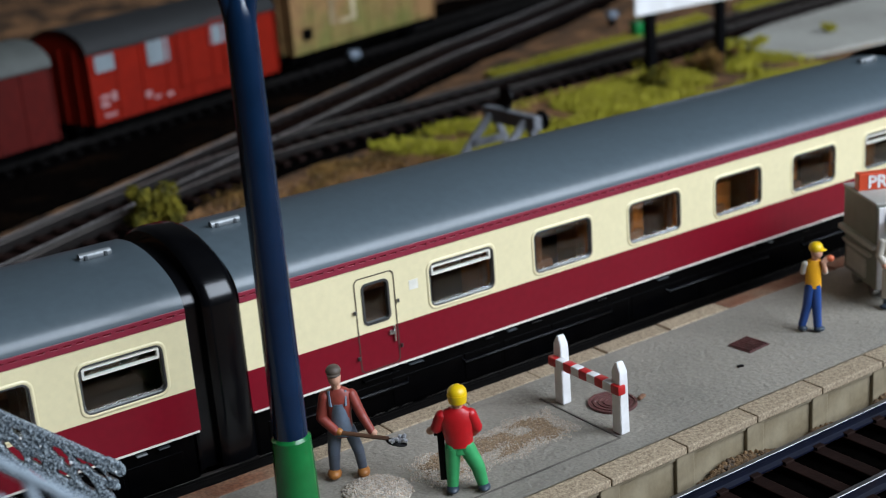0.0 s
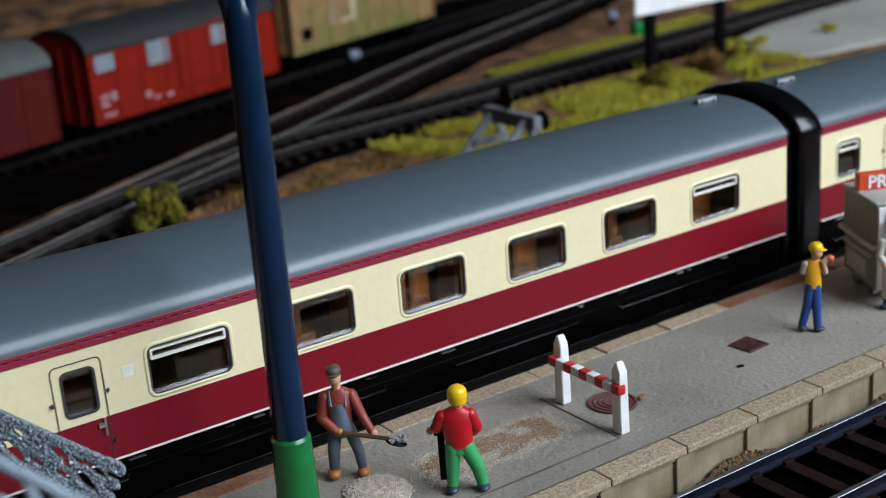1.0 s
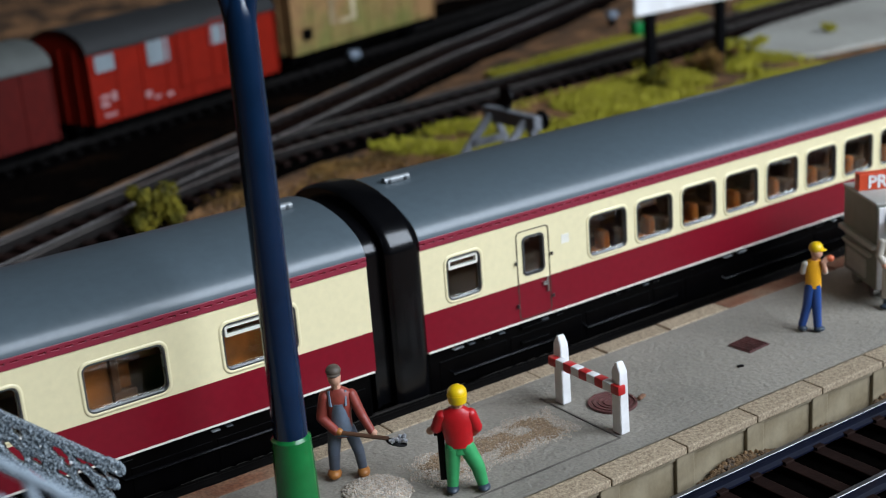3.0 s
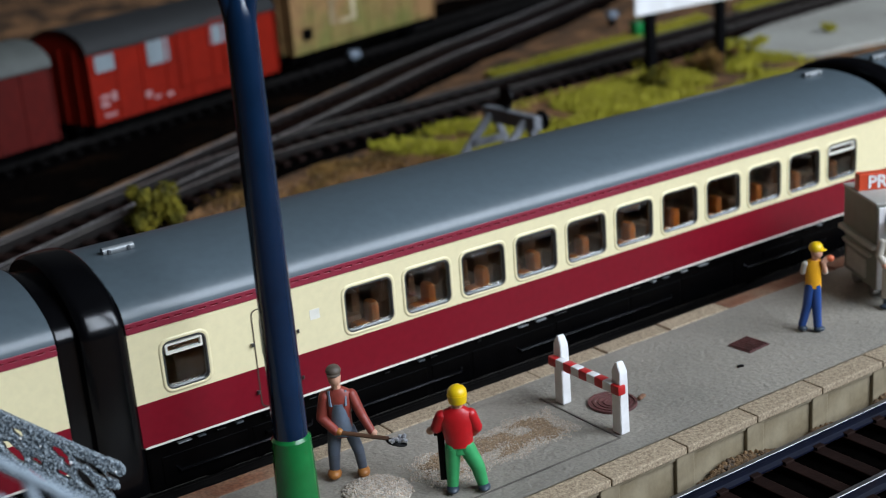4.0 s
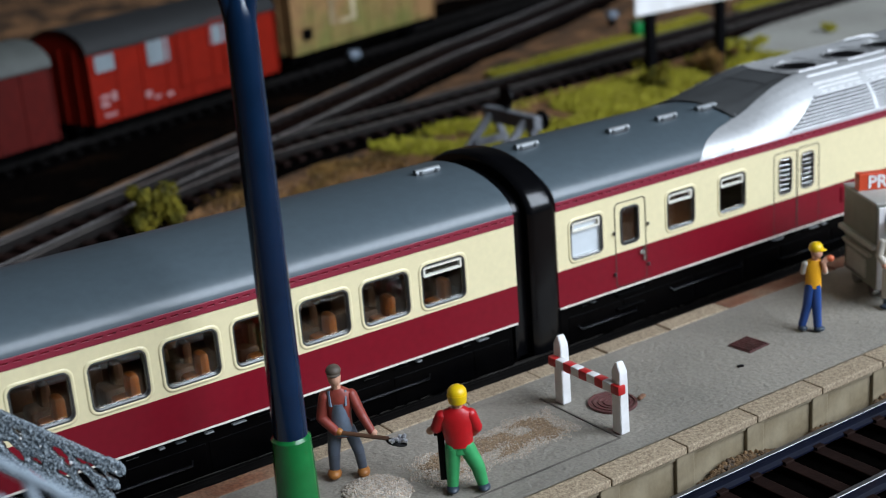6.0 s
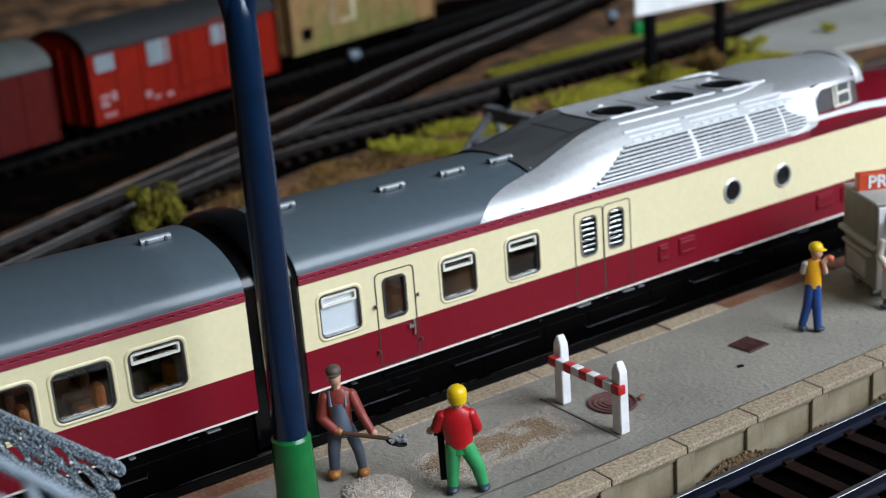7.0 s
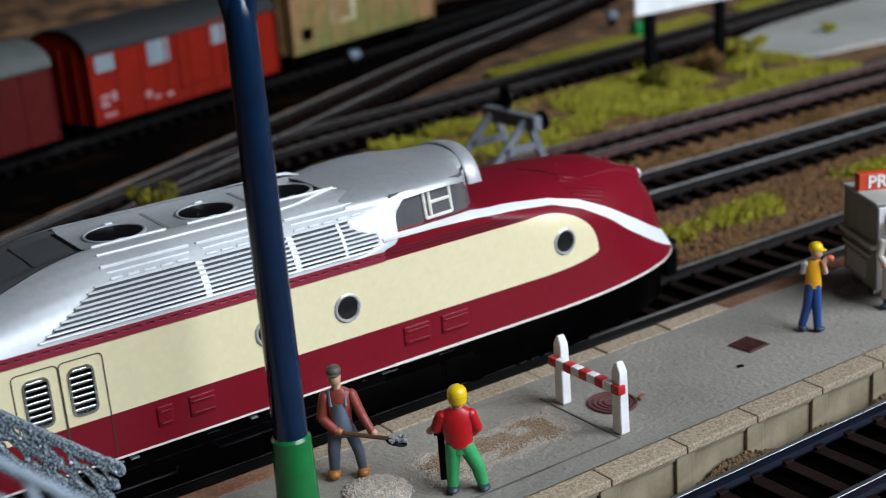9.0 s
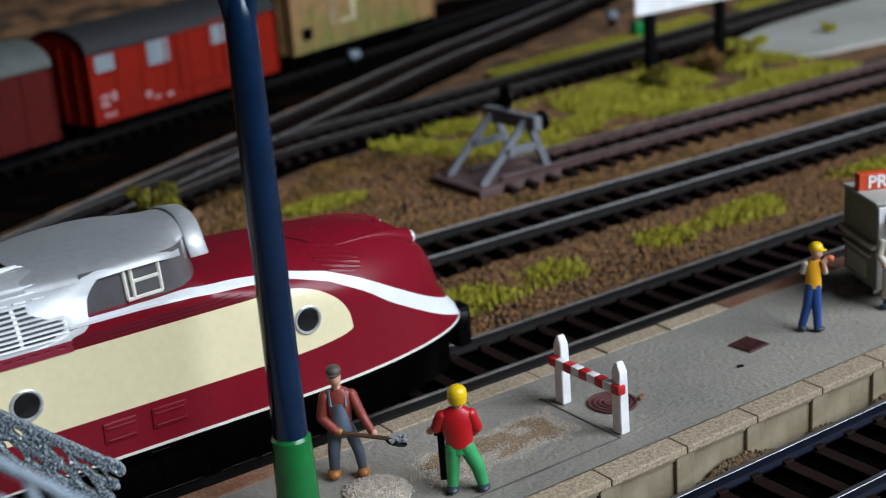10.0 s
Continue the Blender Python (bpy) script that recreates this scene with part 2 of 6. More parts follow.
def car_door(parent, x0, x1, margin=(1.5, 1.3), notice=True):
    y = -HALF
    bm = bmesh.new()
    o = rounded(x0, Z_SKIRT + 0.2, x1, Z_WT + 1.1, 1.0)
    i = rounded(x0 + 0.2, Z_SKIRT + 0.4, x1 - 0.2, Z_WT + 0.9, 0.85)
    skin(bm, [[(p[0], y - 0.10, p[1]) for p in o], [(p[0], y - 0.10, p[1]) for p in i]], closed=True)
    d = part("door", bm, SEAM_DARK, parent, "passenger door with a dark seam round it")
    if notice:
        part("notice", boxed(x1 + 3.0, y - 0.06, 30.6, x1 + 4.9, y + 0.1, 32.4), WHITE_LINE, parent, "small white notice beside the door")
    w0, w1 = x0 + margin[0], x1 - margin[1]
    rim = part("door_window", ring_frame(w0 - 0.12, Z_WB + 0.2, w1 + 0.12, Z_WT - 0.1, 1.1, 0.45, y - 0.16, y + 0.9), RIM, d, smooth=True)
    part("pane", boxed(w0, y + 0.6, Z_WB + 0.3, w1, y + 0.85, Z_WT - 0.2), PANE, d, shadow=False)
    bm = bmesh.new()
    rod(bm, (x1 - 0.9, y - 0.35, 22.2), (x1 - 0.9, y - 0.35, 25.2), 0.22, seg=8)
    box(bm, x1 - 2.0, y - 0.5, 23.6, x1 - 0.8, y - 0.05, 24.4, 0.1)
    part("handle", bm, CHROME, d, "chrome door handle", smooth=True)
    bm = bmesh.new()
    for zz in (21.0, 29.5):
        rod(bm, (x0 - 0.35, y - 0.35, zz - 0.3), (x0 - 0.35, y - 0.35, zz + 0.3), 0.28, seg=8)
        rod(bm, (x1 + 0.35, y - 0.35, zz - 0.3), (x1 + 0.35, y - 0.35, zz + 0.3), 0.22, seg=8)
    part("hinge", bm, RIM, d)
    for k, zz in enumerate((Z_SKIRT - 2.0, Z_SKIRT - 5.0)):
        part("step", boxed(x0 + 0.5, -HALF + 0.2, zz, x1 - 0.5, -HALF + 3.0, zz + 0.5, 0.1), UNDER, d)
    return (w0, Z_WB + 0.3, w1, Z_WT - 0.2, 1.0)


def bogie(parent, xc):
    bm = bmesh.new()
    for y in (-11.5, 11.5):
        box(bm, xc - 15, y - 1.2, 8.0, xc + 15, y + 1.2, 12.5, 0.4)
        for dx in (-11.5, 11.5):
            box(bm, xc + dx - 2.6, y - 2.2, 7.2, xc + dx + 2.6, y + 2.2, 11.8, 0.5)
        for dx in (-4.5, -1.5, 1.5, 4.5):
            rod(bm, (xc + dx, y - 1.6, 7.6), (xc + dx, y - 1.6, 12.5), 1.1, seg=8)
    b = part("bogie", bm, UNDER, parent, "black sprung bogie")
    for dx in (-11.5, 11.5):
        for y in (-8.7, 8.7):
            bm = bmesh.new()
            rod(bm, (xc + dx, y - 1.2, 10.7), (xc + dx, y + 1.2, 10.7), 5.6, seg=24)
            rod(bm, (xc + dx, y - 1.7, 10.7), (xc + dx, y + 1.7, 10.7), 2.4, seg=14)
            part("wheel", bm, UNDER, b, smooth=True)


def underframe(parent, x0, x1, seed):
    rnd = random.Random(seed)
    bm = bmesh.new()
    box(bm, x0 + 0.5, -16.2, 8.6, x1 - 0.5, 16.2, Z_SKIRT - 0.1, 0.6)
    part("underframe", bm, UNDER, parent, "glossy black underframe skirt")
    x = x0 + 3
    while x < x1 - 8:
        w = rnd.uniform(8, 20)
        part("skirt_panel", boxed(x, -16.32, 9.4, min(x + w, x1 - 2), -16.0, 14.6, 0.1), UNDER, parent)
        x += w + rnd.uniform(0.4, 1.2)
    x = x0 + 6
    while x < x1 - 6:
        w = rnd.uniform(0.9, 3.2)
        part("step_plate", boxed(x, -17.0, 16.3, x + w, -16.1, 16.3 + rnd.uniform(0.16, 0.3), 0.05), rnd.choice((VENT_GREY, DECK_GREY, BELLOWS, UNDER, BELLOWS)), parent)
        x += w + rnd.choice((1.2, 2.0, 3.5, 9.0, 14.0))
    x = x0 + 5
    while x < x1 - 30:
        w = rnd.uniform(14, 40)
        bm = bmesh.new()
        z = rnd.choice((11.6, 12.4, 13.2))
        tube(bm, [(x, -15.6, z + 1.2), (x + 0.8, -16.7, z), (x + w, -16.7, z), (x + w + 0.8, -15.6, z + 1.2)], [0.32] * 4, 8)
        part("air_pipe", bm, BELLOWS, parent, smooth=True)
        x += w + rnd.uniform(6, 22)
    part("sill_line", boxed(x0 + 0.3, -HALF - 0.08, Z_SKIRT - 0.35, x1 - 0.3, -HALF + 0.6, Z_SKIRT + 0.02), WHITE_LINE, parent, "thin off-white line under the red band")


def roof_vent(parent, x, y, z):
    bm = bmesh.new()
    box(bm, x - 2.3, y - 1.2, z - 0.8, x + 2.3, y + 1.2, z + 0.15, 0.2)
    for dx in (-1.7, 1.7):
        box(bm, x + dx - 0.3, y - 0.9, z, x + dx + 0.3, y + 0.9, z + 0.9, 0.12)
    vent = part("roof_vent", bm, DECK_GREY, parent, "small roof ventilator", smooth=True)
    bm = bmesh.new()
    rod(bm, (x - 2.7, y, z + 0.55), (x + 2.7, y, z + 0.55), 0.72, seg=12)
    part("cowl", bm, VENT_GREY, vent, "silver ventilator cowl", smooth=True)


def bellows(parent, x0, x1):
    """Gangway shroud: a deep inner fold and a proud rounded arch at the car's end."""
    def arch(half, top, low):
        return [(-half, low)] + [(p[0] * half / HALF, 38.0 + (p[1] - Z_EAVE) * (top - 38.0) / (Z_CREST - Z_EAVE)) for p in roof_arc(22)] + [(half, low)]

    prof = [(x0, 16.6, 45.4), (x0 + 0.5, 16.7, 45.5), (x0 + 0.7, 15.8, 44.6), (x0 + 3.4, 15.8, 44.6), (x0 + 3.7, 17.3, 46.6), (x0 + 4.3, 17.8, 47.1), (x0 + 5.2, 18.0, 47.3),
            (x1 - 1.6, 18.0, 47.3), (x1 - 0.7, 17.8, 47.0), (x1 - 0.2, 17.4, 46.5), (x1 + 0.1, 17.0, 46.0)]
    bm = bmesh.new()
    skin(bm, [[(x, p[0], p[1]) for p in arch(h, t, 10.0)] for x, h, t in prof])
    bmesh.ops.recalc_face_normals(bm, faces=bm.faces)
    part("gangway_bellows", bm, BELLOWS, parent, "glossy black gangway bellows", smooth=True)
    part("gangway_floor", boxed(x0, -15, 9.5, x1, 15, 11), BLACK, parent)


def end_wall(bm, x):
    pts = [(-HALF + 0.3, Z_SKIRT)] + [(y * 0.975, z - 0.3) for y, z in roof_arc(16)] + [(HALF - 0.3, Z_SKIRT)]
    vs = skin(bm, [[(x, y, z) for y, z in pts], [(x + 0.4, y, z) for y, z in pts]], closed=True)
    for r in vs:
        bm.faces.new(r)
    bmesh.ops.recalc_face_normals(bm, faces=bm.faces)


def side_walls(root, L, near, far):
    for y, holes in ((-HALF, near), (HALF, far)):
        bm = bmesh.new()
        car_side(bm, y, 0, L, holes)
        bmesh.ops.remove_doubles(bm, verts=bm.verts, dist=0.001)
        bmesh.ops.recalc_face_normals(bm, faces=bm.faces)
        part("side_wall", bm, [CREAM, WINE], root, "cream and wine-red painted side wall")
        for z0, z1 in ((Z_TRIM, Z_TRIM + 0.95), (Z_TRIM + 1.2, Z_EAVE + 0.1)):
            part("trim_strip", boxed(0, min(y, y * 1.014), z0, L, max(y, y * 1.014), z1, 0.06), WINE_TRIM, root)
    bm = bmesh.new()
    for k in range(int(L / 2.1)):
        box(bm, 1.0 + 2.1 * k, -HALF - 0.36, Z_TRIM + 0.9, 1.8 + 2.1 * k, -HALF + 0.1, Z_TRIM + 1.24)
    part("gutter_strip", bm, WINE_TRIM, root, "finely notched gutter strip")


def car_body(root, L, holes, extra_hole=()):
    side_walls(root, L, [*holes, *extra_hole], holes)
    bm = bmesh.new()
    box(bm, 0.3, -HALF + 0.6, Z_SKIRT - 0.2, L - 0.3, HALF - 0.6, Z_SKIRT + 0.5)
    for x in (0.05, L - 0.45):
        end_wall(bm, x)
    part("floor_pan", bm, INSIDE, root)


def coach(L, windows, door, seats, vents, seed, name_label, panels=()):
    root = thing("passenger_coach", name_label, "train car", "coaches of the train")
    holes = [(a, Z_WB, b, Z_WT, 1.3) for a, b, k in windows]
    dh = [car_door(root, *door)] if door else []
    car_body(root, L, holes, dh)
    bm = bmesh.new()
    arc = roof_arc(26)
    skin(bm, [[(x, p[0], p[1]) for p in arc] for x in (0.0, 0.15, L * 0.33, L * 0.66, L - 0.15, L)])
    bmesh.ops.recalc_face_normals(bm, faces=bm.faces)
    part("roof", bm, ROOF, root, "smooth slate-grey rounded roof", smooth=True)
    for a, b, k in windows:
        car_window(root, a, b, Z_WB, Z_WT, k)
    for x, y in vents:
        roof_vent(root, x, y, Z_CREST - 0.2)
    underframe(root, 0, L, seed)
    bogie(root, 26)
    bogie(root, L - 26)
    # interior
    part("lining", boxed(1.5, 13.2, 20.2, L - 1.5, 13.5, 38.0), WARM_WALL, root, "warm brown wall lining inside")
    part("interior_floor", boxed(1, -16, 19.5, L - 1, 16, 20.2), INSIDE, root)
    rnd = random.Random(seed)
    for k, (x, y, kind) in enumerate(seats):
        bm = bmesh.new()
        if kind == "chair":
            box(bm, x - 2.0, y - 2.6, 20.2, x + 2.0, y + 2.6, 24.4, 0.9)
            box(bm, x + 0.3, y - 1.7, 23.4, x + 2.3, y + 1.7, 28.3, 0.95)
            part("seat", bm, SEAT if y < -6 else INSIDE, root, smooth=True)
        else:
            box(bm, x - 0.4, -9.0, 20.2, x + 0.4, -3.0, 37.0)
            box(bm, x + 0.5, -10.5, 20.2, x + 4.6, -3.8, 25.6, 0.5)
            box(bm, x + 0.5, -10.5, 25.0, x + 2.0, -3.8, 32.0, 0.5)
            part("compartment", bm, INSIDE if k % 2 else SEAT, root, smooth=True)
    for x0, x1, z0, z1 in panels:
        part("compartment_panel", boxed(x0, -9.4, z0, x1, -9.0, z1, 0.1), ORANGE_WALL, root, "orange-brown panel inside the window")
    return root


L = 183.5
a_win = [(37.0, 51.2, "sash"), (60.8, 74.8, ""), (84.6, 98.4, ""), (108.4, 122.0, ""), (131.8, 145.4, ""), (155.5, 169.0, "sash")]
a_seats = [(x, 0, "wall") for x in (54, 66, 78, 90, 102, 114, 127, 138, 151)]
coach_compartment = coach(L, a_win, (21.4, 29.6), a_seats, [(6.5, -1.0), (L - 7.5, -1.0)], 3, "cream and wine-red model coach with six wide windows",
                          [(86.0, 95.5, 21, 37), (110.0, 121.0, 21, 30.0), (132.5, 142.0, 21, 37), (157.0, 169.0, 21, 29.0), (63.0, 68.0, 21, 29.0)])
b_win = [(5.4, 12.9, "sash")] + [(38.9 + 12.36 * k, 48.5 + 12.36 * k, "") for k in range(10)] + [(38.9 + 123.6, 48.3 + 123.6, "sash")]
b_seats = [(46.6 + 12.36 * k, y, "chair") for k in range(11) for y in (-10.5, -3.5, 7.5)]
coach_saloon = coach(L, b_win, (21.2, 29.0), b_seats, [(6.5, -1.0), (L - 7.5, -1.0)], 5, "cream and wine-red model saloon coach with many small windows")
z_win = [(L - 18.4, L - 4.6, "sash"), (L - 40.0, L - 26.0, ""), (L - 61.6, L - 47.6, ""), (L - 83.2, L - 69.2, "")]
coach_tail = coach(L, z_win, None, [(x, 0, "wall") for x in (100, 120, 140, 158)], [(L - 7.5, -1.0)], 7, "cream and wine-red model coach leaving the view")
bellows(coach_compartment, -10.2, 0)
bellows(coach_saloon, -10.9, 0)


PORT_RIM = material("bright_porthole_rim", (0.62, 0.62, 0.62), 0.3, metal=0.5, vary=0.05)
PORT_GLASS = material("dark_porthole_glass", (0.012, 0.012, 0.012), 0.08, vary=0.1)
SLAT = material("satin_silver_slat", (0.78, 0.78, 0.78), 0.4, metal=0.1, vary=0.08)
MOUSTACHE = material("white_stripe_paint", (0.78, 0.78, 0.78), 0.32, vary=0.04)
DECK = material("dark_grey_deck_paint", (0.062, 0.064, 0.064), 0.45, vary=0.1)
CAB_GLASS = material("smoked_cab_glazing", (0.12, 0.115, 0.115), 0.07, vary=0.2, sscale=150, coat=0.6)
# colour of the shade between the slats, laid on the hood's surface
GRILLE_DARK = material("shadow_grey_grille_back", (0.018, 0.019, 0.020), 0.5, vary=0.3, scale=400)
HEAD_GLASS = material("milky_headlight_glass", (0.62, 0.60, 0.58), 0.15, vary=0.05, coat=0.5)
VENT_RED = material("deep_wine_red", (0.085, 0.004, 0.010), 0.45, vary=0.1)


def power_car():
    root = thing("power_car", "cream, silver and wine-red streamlined model power car", "train car")
    end = 126.0
    wins = [(3.4, 11.4, "blind"), (28.6, 36.2, "sash"), (43.4, 51.0, "sash")]
    dh = car_door(root, 14.6, 22.8, (1.6, 1.9), False)
    grilles = [(61.2, 65.2), (68.2, 72.2)]
    holes = [(a, Z_WB + 0.3, b, Z_WT, 1.1) for a, b, k in wins] + [(a, Z_WB + 0.3, b, Z_WT + 0.2, 1.1) for a, b in grilles]
    side_walls(root, end, [*holes, dh], [])
    bm = bmesh.new()
    box(bm, 0.3, -HALF + 0.6, Z_SKIRT - 0.2, end, HALF - 0.6, Z_SKIRT + 0.5)
    end_wall(bm, 0.05)
    box(bm, 1, -4, Z_SKIRT, 125, -3, 40)
    part("floor_pan", bm, INSIDE, root)
    for a, b, k in wins:
        car_window(root, a, b, Z_WB + 0.3, Z_WT, k, 1.1)
    # louvred engine-room doors
    for x0, x1, (a, b) in ((59.6, 66.9, grilles[0]), (66.9, 74.0, grilles[1])):
        bm = bmesh.new()
        o, i = rounded(x0, Z_SKIRT + 0.2, x1, Z_WT + 1.6, 0.9), rounded(x0 + 0.18, Z_SKIRT + 0.38, x1 - 0.18, Z_WT + 1.42, 0.75)
        skin(bm, [[(p[0], -HALF - 0.1, p[1]) for p in o], [(p[0], -HALF - 0.1, p[1]) for p in i]], closed=True)
        d = part("engine_door", bm, SEAM_DARK, root, "engine-room door with a louvred window")
        part("window_rim", ring_frame(a - 0.12, Z_WB + 0.2, b + 0.12, Z_WT + 0.3, 1.2, 0.4, -HALF - 0.18, -HALF + 1.0), RIM_LIGHT, d, smooth=True)
        for k in range(7):
            z = Z_WB + 1.0 + k * 1.07
            part("louvre", boxed(a + 0.3, -HALF + 0.15, z, b - 0.3, -HALF + 0.55, z + 0.42, 0.08), CHROME, d)
        part("backing", boxed(a - 0.4, -HALF + 1.2, Z_WB, b + 0.4, -HALF + 1.5, Z_WT + 0.6), BLACK, d)
    for a, b in ((81.2, 83.9), (86.8, 91.4), (128.4, 134.0), (136.5, 142.5)):
        h_ = part("hatch", boxed(a, -HALF - 0.3, 20.4, b, -HALF + 0.3, 24.0, 0.2), WINE, root, "small hatch in the red band")
        for z in (20.9, 22.9):
            part("hatch_ledge", boxed(a + 0.4, -HALF - 0.62, z, b - 0.4, -HALF - 0.25, z + 0.4, 0.14), WINE, h_)
    # grey roof over the passenger end
    arc = roof_arc(26)
    bm = bmesh.new()
    skin(bm, [[(x, p[0], p[1]) for p in arc] for x in (0.0, 0.15, 30, 60, 90, end)])
    bmesh.ops.recalc_face_normals(bm, faces=bm.faces)
    part("roof", bm, ROOF, root, "smooth slate-grey rounded roof", smooth=True)
    for x in (6.5, 27.5, 41.0, 52.5):
        roof_vent(root, x, -4.5 if x > 10 else -1.0, Z_CREST - (0.45 if x > 10 else 0.1))

    # silver hood: rises over the roof behind an S-shaped paint edge and ends at the cab
    prof_y = [0.0, 6.3, 7.2, 7.9, 9.0, 10.8, 12.7, 14.6, 16.1, 17.1, 17.55]
    prof_z = [48.75, 48.75, 49.25, 49.35, 49.2, 48.3, 46.9, 45.1, 43.1, 41.0, Z_EAVE + 0.1]
    edge_x = [37.6, 39.0, 42.0, 47.0, 51.9, 56.1, 62.3, 67.7, 77.0]
    edge_y = [17.55, 17.0, 15.2, 13.2, 11.9, 11.2, 9.9, 9.1, 8.0]

    def hood_z(x, y):
        r = min(1.0, max(0.0, (x - 50.0) / 28.0))
        r = r * r * (3 - 2 * r)
        t = min(1.0, abs(y) / HALF)
        low = Z_EAVE + (Z_CREST - Z_EAVE) * max(0.0, 1 - t ** 1.92) ** (1 / 1.92) + 0.16
        sink = 0.8 * (max(0.0, x - 114.0) / 12.0) ** 2 if abs(y) < 12.5 else 0.0
        return float(np.interp(abs(y), prof_y, prof_z)) * r + low * (1 - r) - sink

    bm = bmesh.new()
    xs = [37.6 + (77.0 - 37.6) * (i / 40) for i in range(41)]
    for s_ in (-1, 1):
        rows = []
        for x in xs + [77.0 + (end - 77.0) * i / 12 for i in range(1, 13)]:
            yb = float(np.interp(x, edge_x, edge_y))
            rows.append([(x, s_ * y, hood_z(x, y)) for y in [17.55 - (17.55 - yb) * j / 18 for j in range(19)]])
        skin(bm, rows)
    skin(bm, [[(x, y, hood_z(x, y)) for y in (-8.0, -7.6, -7.2, -6.3, 0, 6.3, 7.2, 7.6, 8.0)] for x in (77.0, 90.0, 108.0, end)])
    bmesh.ops.remove_doubles(bm, verts=bm.verts, dist=0.002)
    bmesh.ops.recalc_face_normals(bm, faces=bm.faces)
    hood = part("engine_hood", bm, SILVER, root, "silver engine hood with cooling grilles", smooth=True)
    # side grille: slats stand off a dark sheet coloured as recess shade, lowest ones reach furthest back
    def slope(z, off=0.0):
        pts = [(-17.55, 39.0), (-17.1, 41.0), (-16.1, 43.1), (-14.6, 45.1), (-12.7, 46.9), (-10.8, 48.3)]
        for (y0, z0), (y1, z1) in zip(pts, pts[1:]):
            if z0 <= z <= z1:
                return y0 + (y1 - y0) * (z - z0) / (z1 - z0) - off
        return -10.8 - off
    def begin(z):
        return 64.6 + (z - 39.5) * 1.95
    def finish(z):
        return 125.6 - 0.5 * max(0.0, 40.6 - z) ** 2 * 6 - 4.6 * min(1.0, max(0.0, (z - 42.6) / 0.8))
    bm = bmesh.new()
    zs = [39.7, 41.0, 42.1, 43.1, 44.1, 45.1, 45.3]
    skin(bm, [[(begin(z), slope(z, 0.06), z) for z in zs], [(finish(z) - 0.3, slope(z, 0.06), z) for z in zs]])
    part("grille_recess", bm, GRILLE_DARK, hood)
    for k in range(9):
        z = 39.75 + k * 0.68
        bm = bmesh.new()
        rows = []
        for x in (begin(z) - 0.3, finish(z)):
            rows.append([(x, slope(z, 0.06), z), (x, slope(z, 0.55), z + 0.06), (x, slope(z + 0.2, 0.5), z + 0.2), (x, slope(z + 0.2, 0.06), z + 0.24)])
        skin(bm, rows)
        bmesh.ops.recalc_face_normals(bm, faces=bm.faces)
        part("grille_slat", bm, SLAT, hood)
    for xa, xb in ((92.2, 93.3), (108.6, 109.7), (118.2, 118.8)):
        bm = bmesh.new()
        skin(bm, [[(x, slope(z, 0.3), z) for z in zs] for x in (xa, xb)])
        part("grille_post", bm, SLAT, hood)
    for k in range(3):
        xa = 77.5 + k * 16.2
        part("upper_vent", boxed(xa, -12.5, 47.0, xa + 15.0, -11.6, 47.5, 0.1), SLAT, hood)
        part("upper_vent", boxed(xa + 0.6, -13.3, 46.25, xa + 14.6, -12.8, 46.6, 0.1), SLAT, hood)
        for i in range(5):
            part("upper_slot", boxed(xa + 0.8 + i * 2.8, -14.3, 45.5, xa + 2.8 + i * 2.8, -13.6, 45.85, 0.08), SLAT, hood)
    for s_ in (-1, 1):
        bm = bmesh.new()
        line = [(78 + 4.0 * i, 10.2) for i in range(9)] + [(113, 10.0), (116, 9.5), (119, 8.7), (121.5, 7.8), (123.5, 6.8)]
        tube(bm, [(x, s_ * y, hood_z(x, y) + 0.05 + 0.3 * max(0.0, (x - 113) / 10)) for x, y in line], [0.24] * 12 + [0.3, 0.1], 8)
        part("moulding", bm, SLAT, hood, "bright moulding that sweeps up towards the cab", smooth=True)
    for row, (xa, za, xb, zb_) in enumerate(((47, 42.6, 55, 44.6), (56, 42.4, 64, 46.0))):
        for i in range(5):
            t = i / 4
            x, z = xa + (xb - xa) * t, za + (zb_ - za) * t
            yy = -float(np.interp(-z, [-hood_z(x, q / 4) for q in range(70)], [q / 4 for q in range(70)]))
            bm = bmesh.new()
            blob(bm, (x, yy + 0.05, z), 0.22, 0.22, 0.22, sub=1)
            part("rivet", bm, SILVER, hood, smooth=True)
    # dark deck between the hood's flanks
    bm = bmesh.new()
    rows = []
    for x in [54.0 + 23.0 * i / 24 for i in range(25)]:
        yb = float(np.interp(x, edge_x, edge_y)) - 0.12
        rows.append([(x, yb * j / 9, hood_z(x, yb * j / 9) + 0.04) for j in range(-9, 10)])
    skin(bm, rows)
    bmesh.ops.recalc_face_normals(bm, faces=bm.faces)
    part("hood_deck", bm, DECK, hood, "dark grey deck panel", smooth=True)
    for x, half in ((69.0, 6.6), (76.4, 7.6)):
        bm = bmesh.new()
        skin(bm, [[(xx, half * j / 6, hood_z(xx, half * j / 6) + 0.1) for j in range(-6, 7)] for xx in (x, x + (0.22 if x < 70 else 0.8))])
        part("deck_seam", bm, BLACK, hood)
    for k, x in enumerate((84.5, 101.0, 116.0)):
        bm = bmesh.new()
        def loop(r, z, dy=0.0):
            return [(x + r * math.cos(2 * math.pi * i / 32), -1.2 + dy + r * 0.96 * math.sin(2 * math.pi * i / 32), z) for i in range(32)]
        skin(bm, [loop(5.35, 48.7), loop(5.25, 49.0), loop(5.0, 49.1), loop(4.75, 49.0), loop(4.7, 48.8)], closed=True)
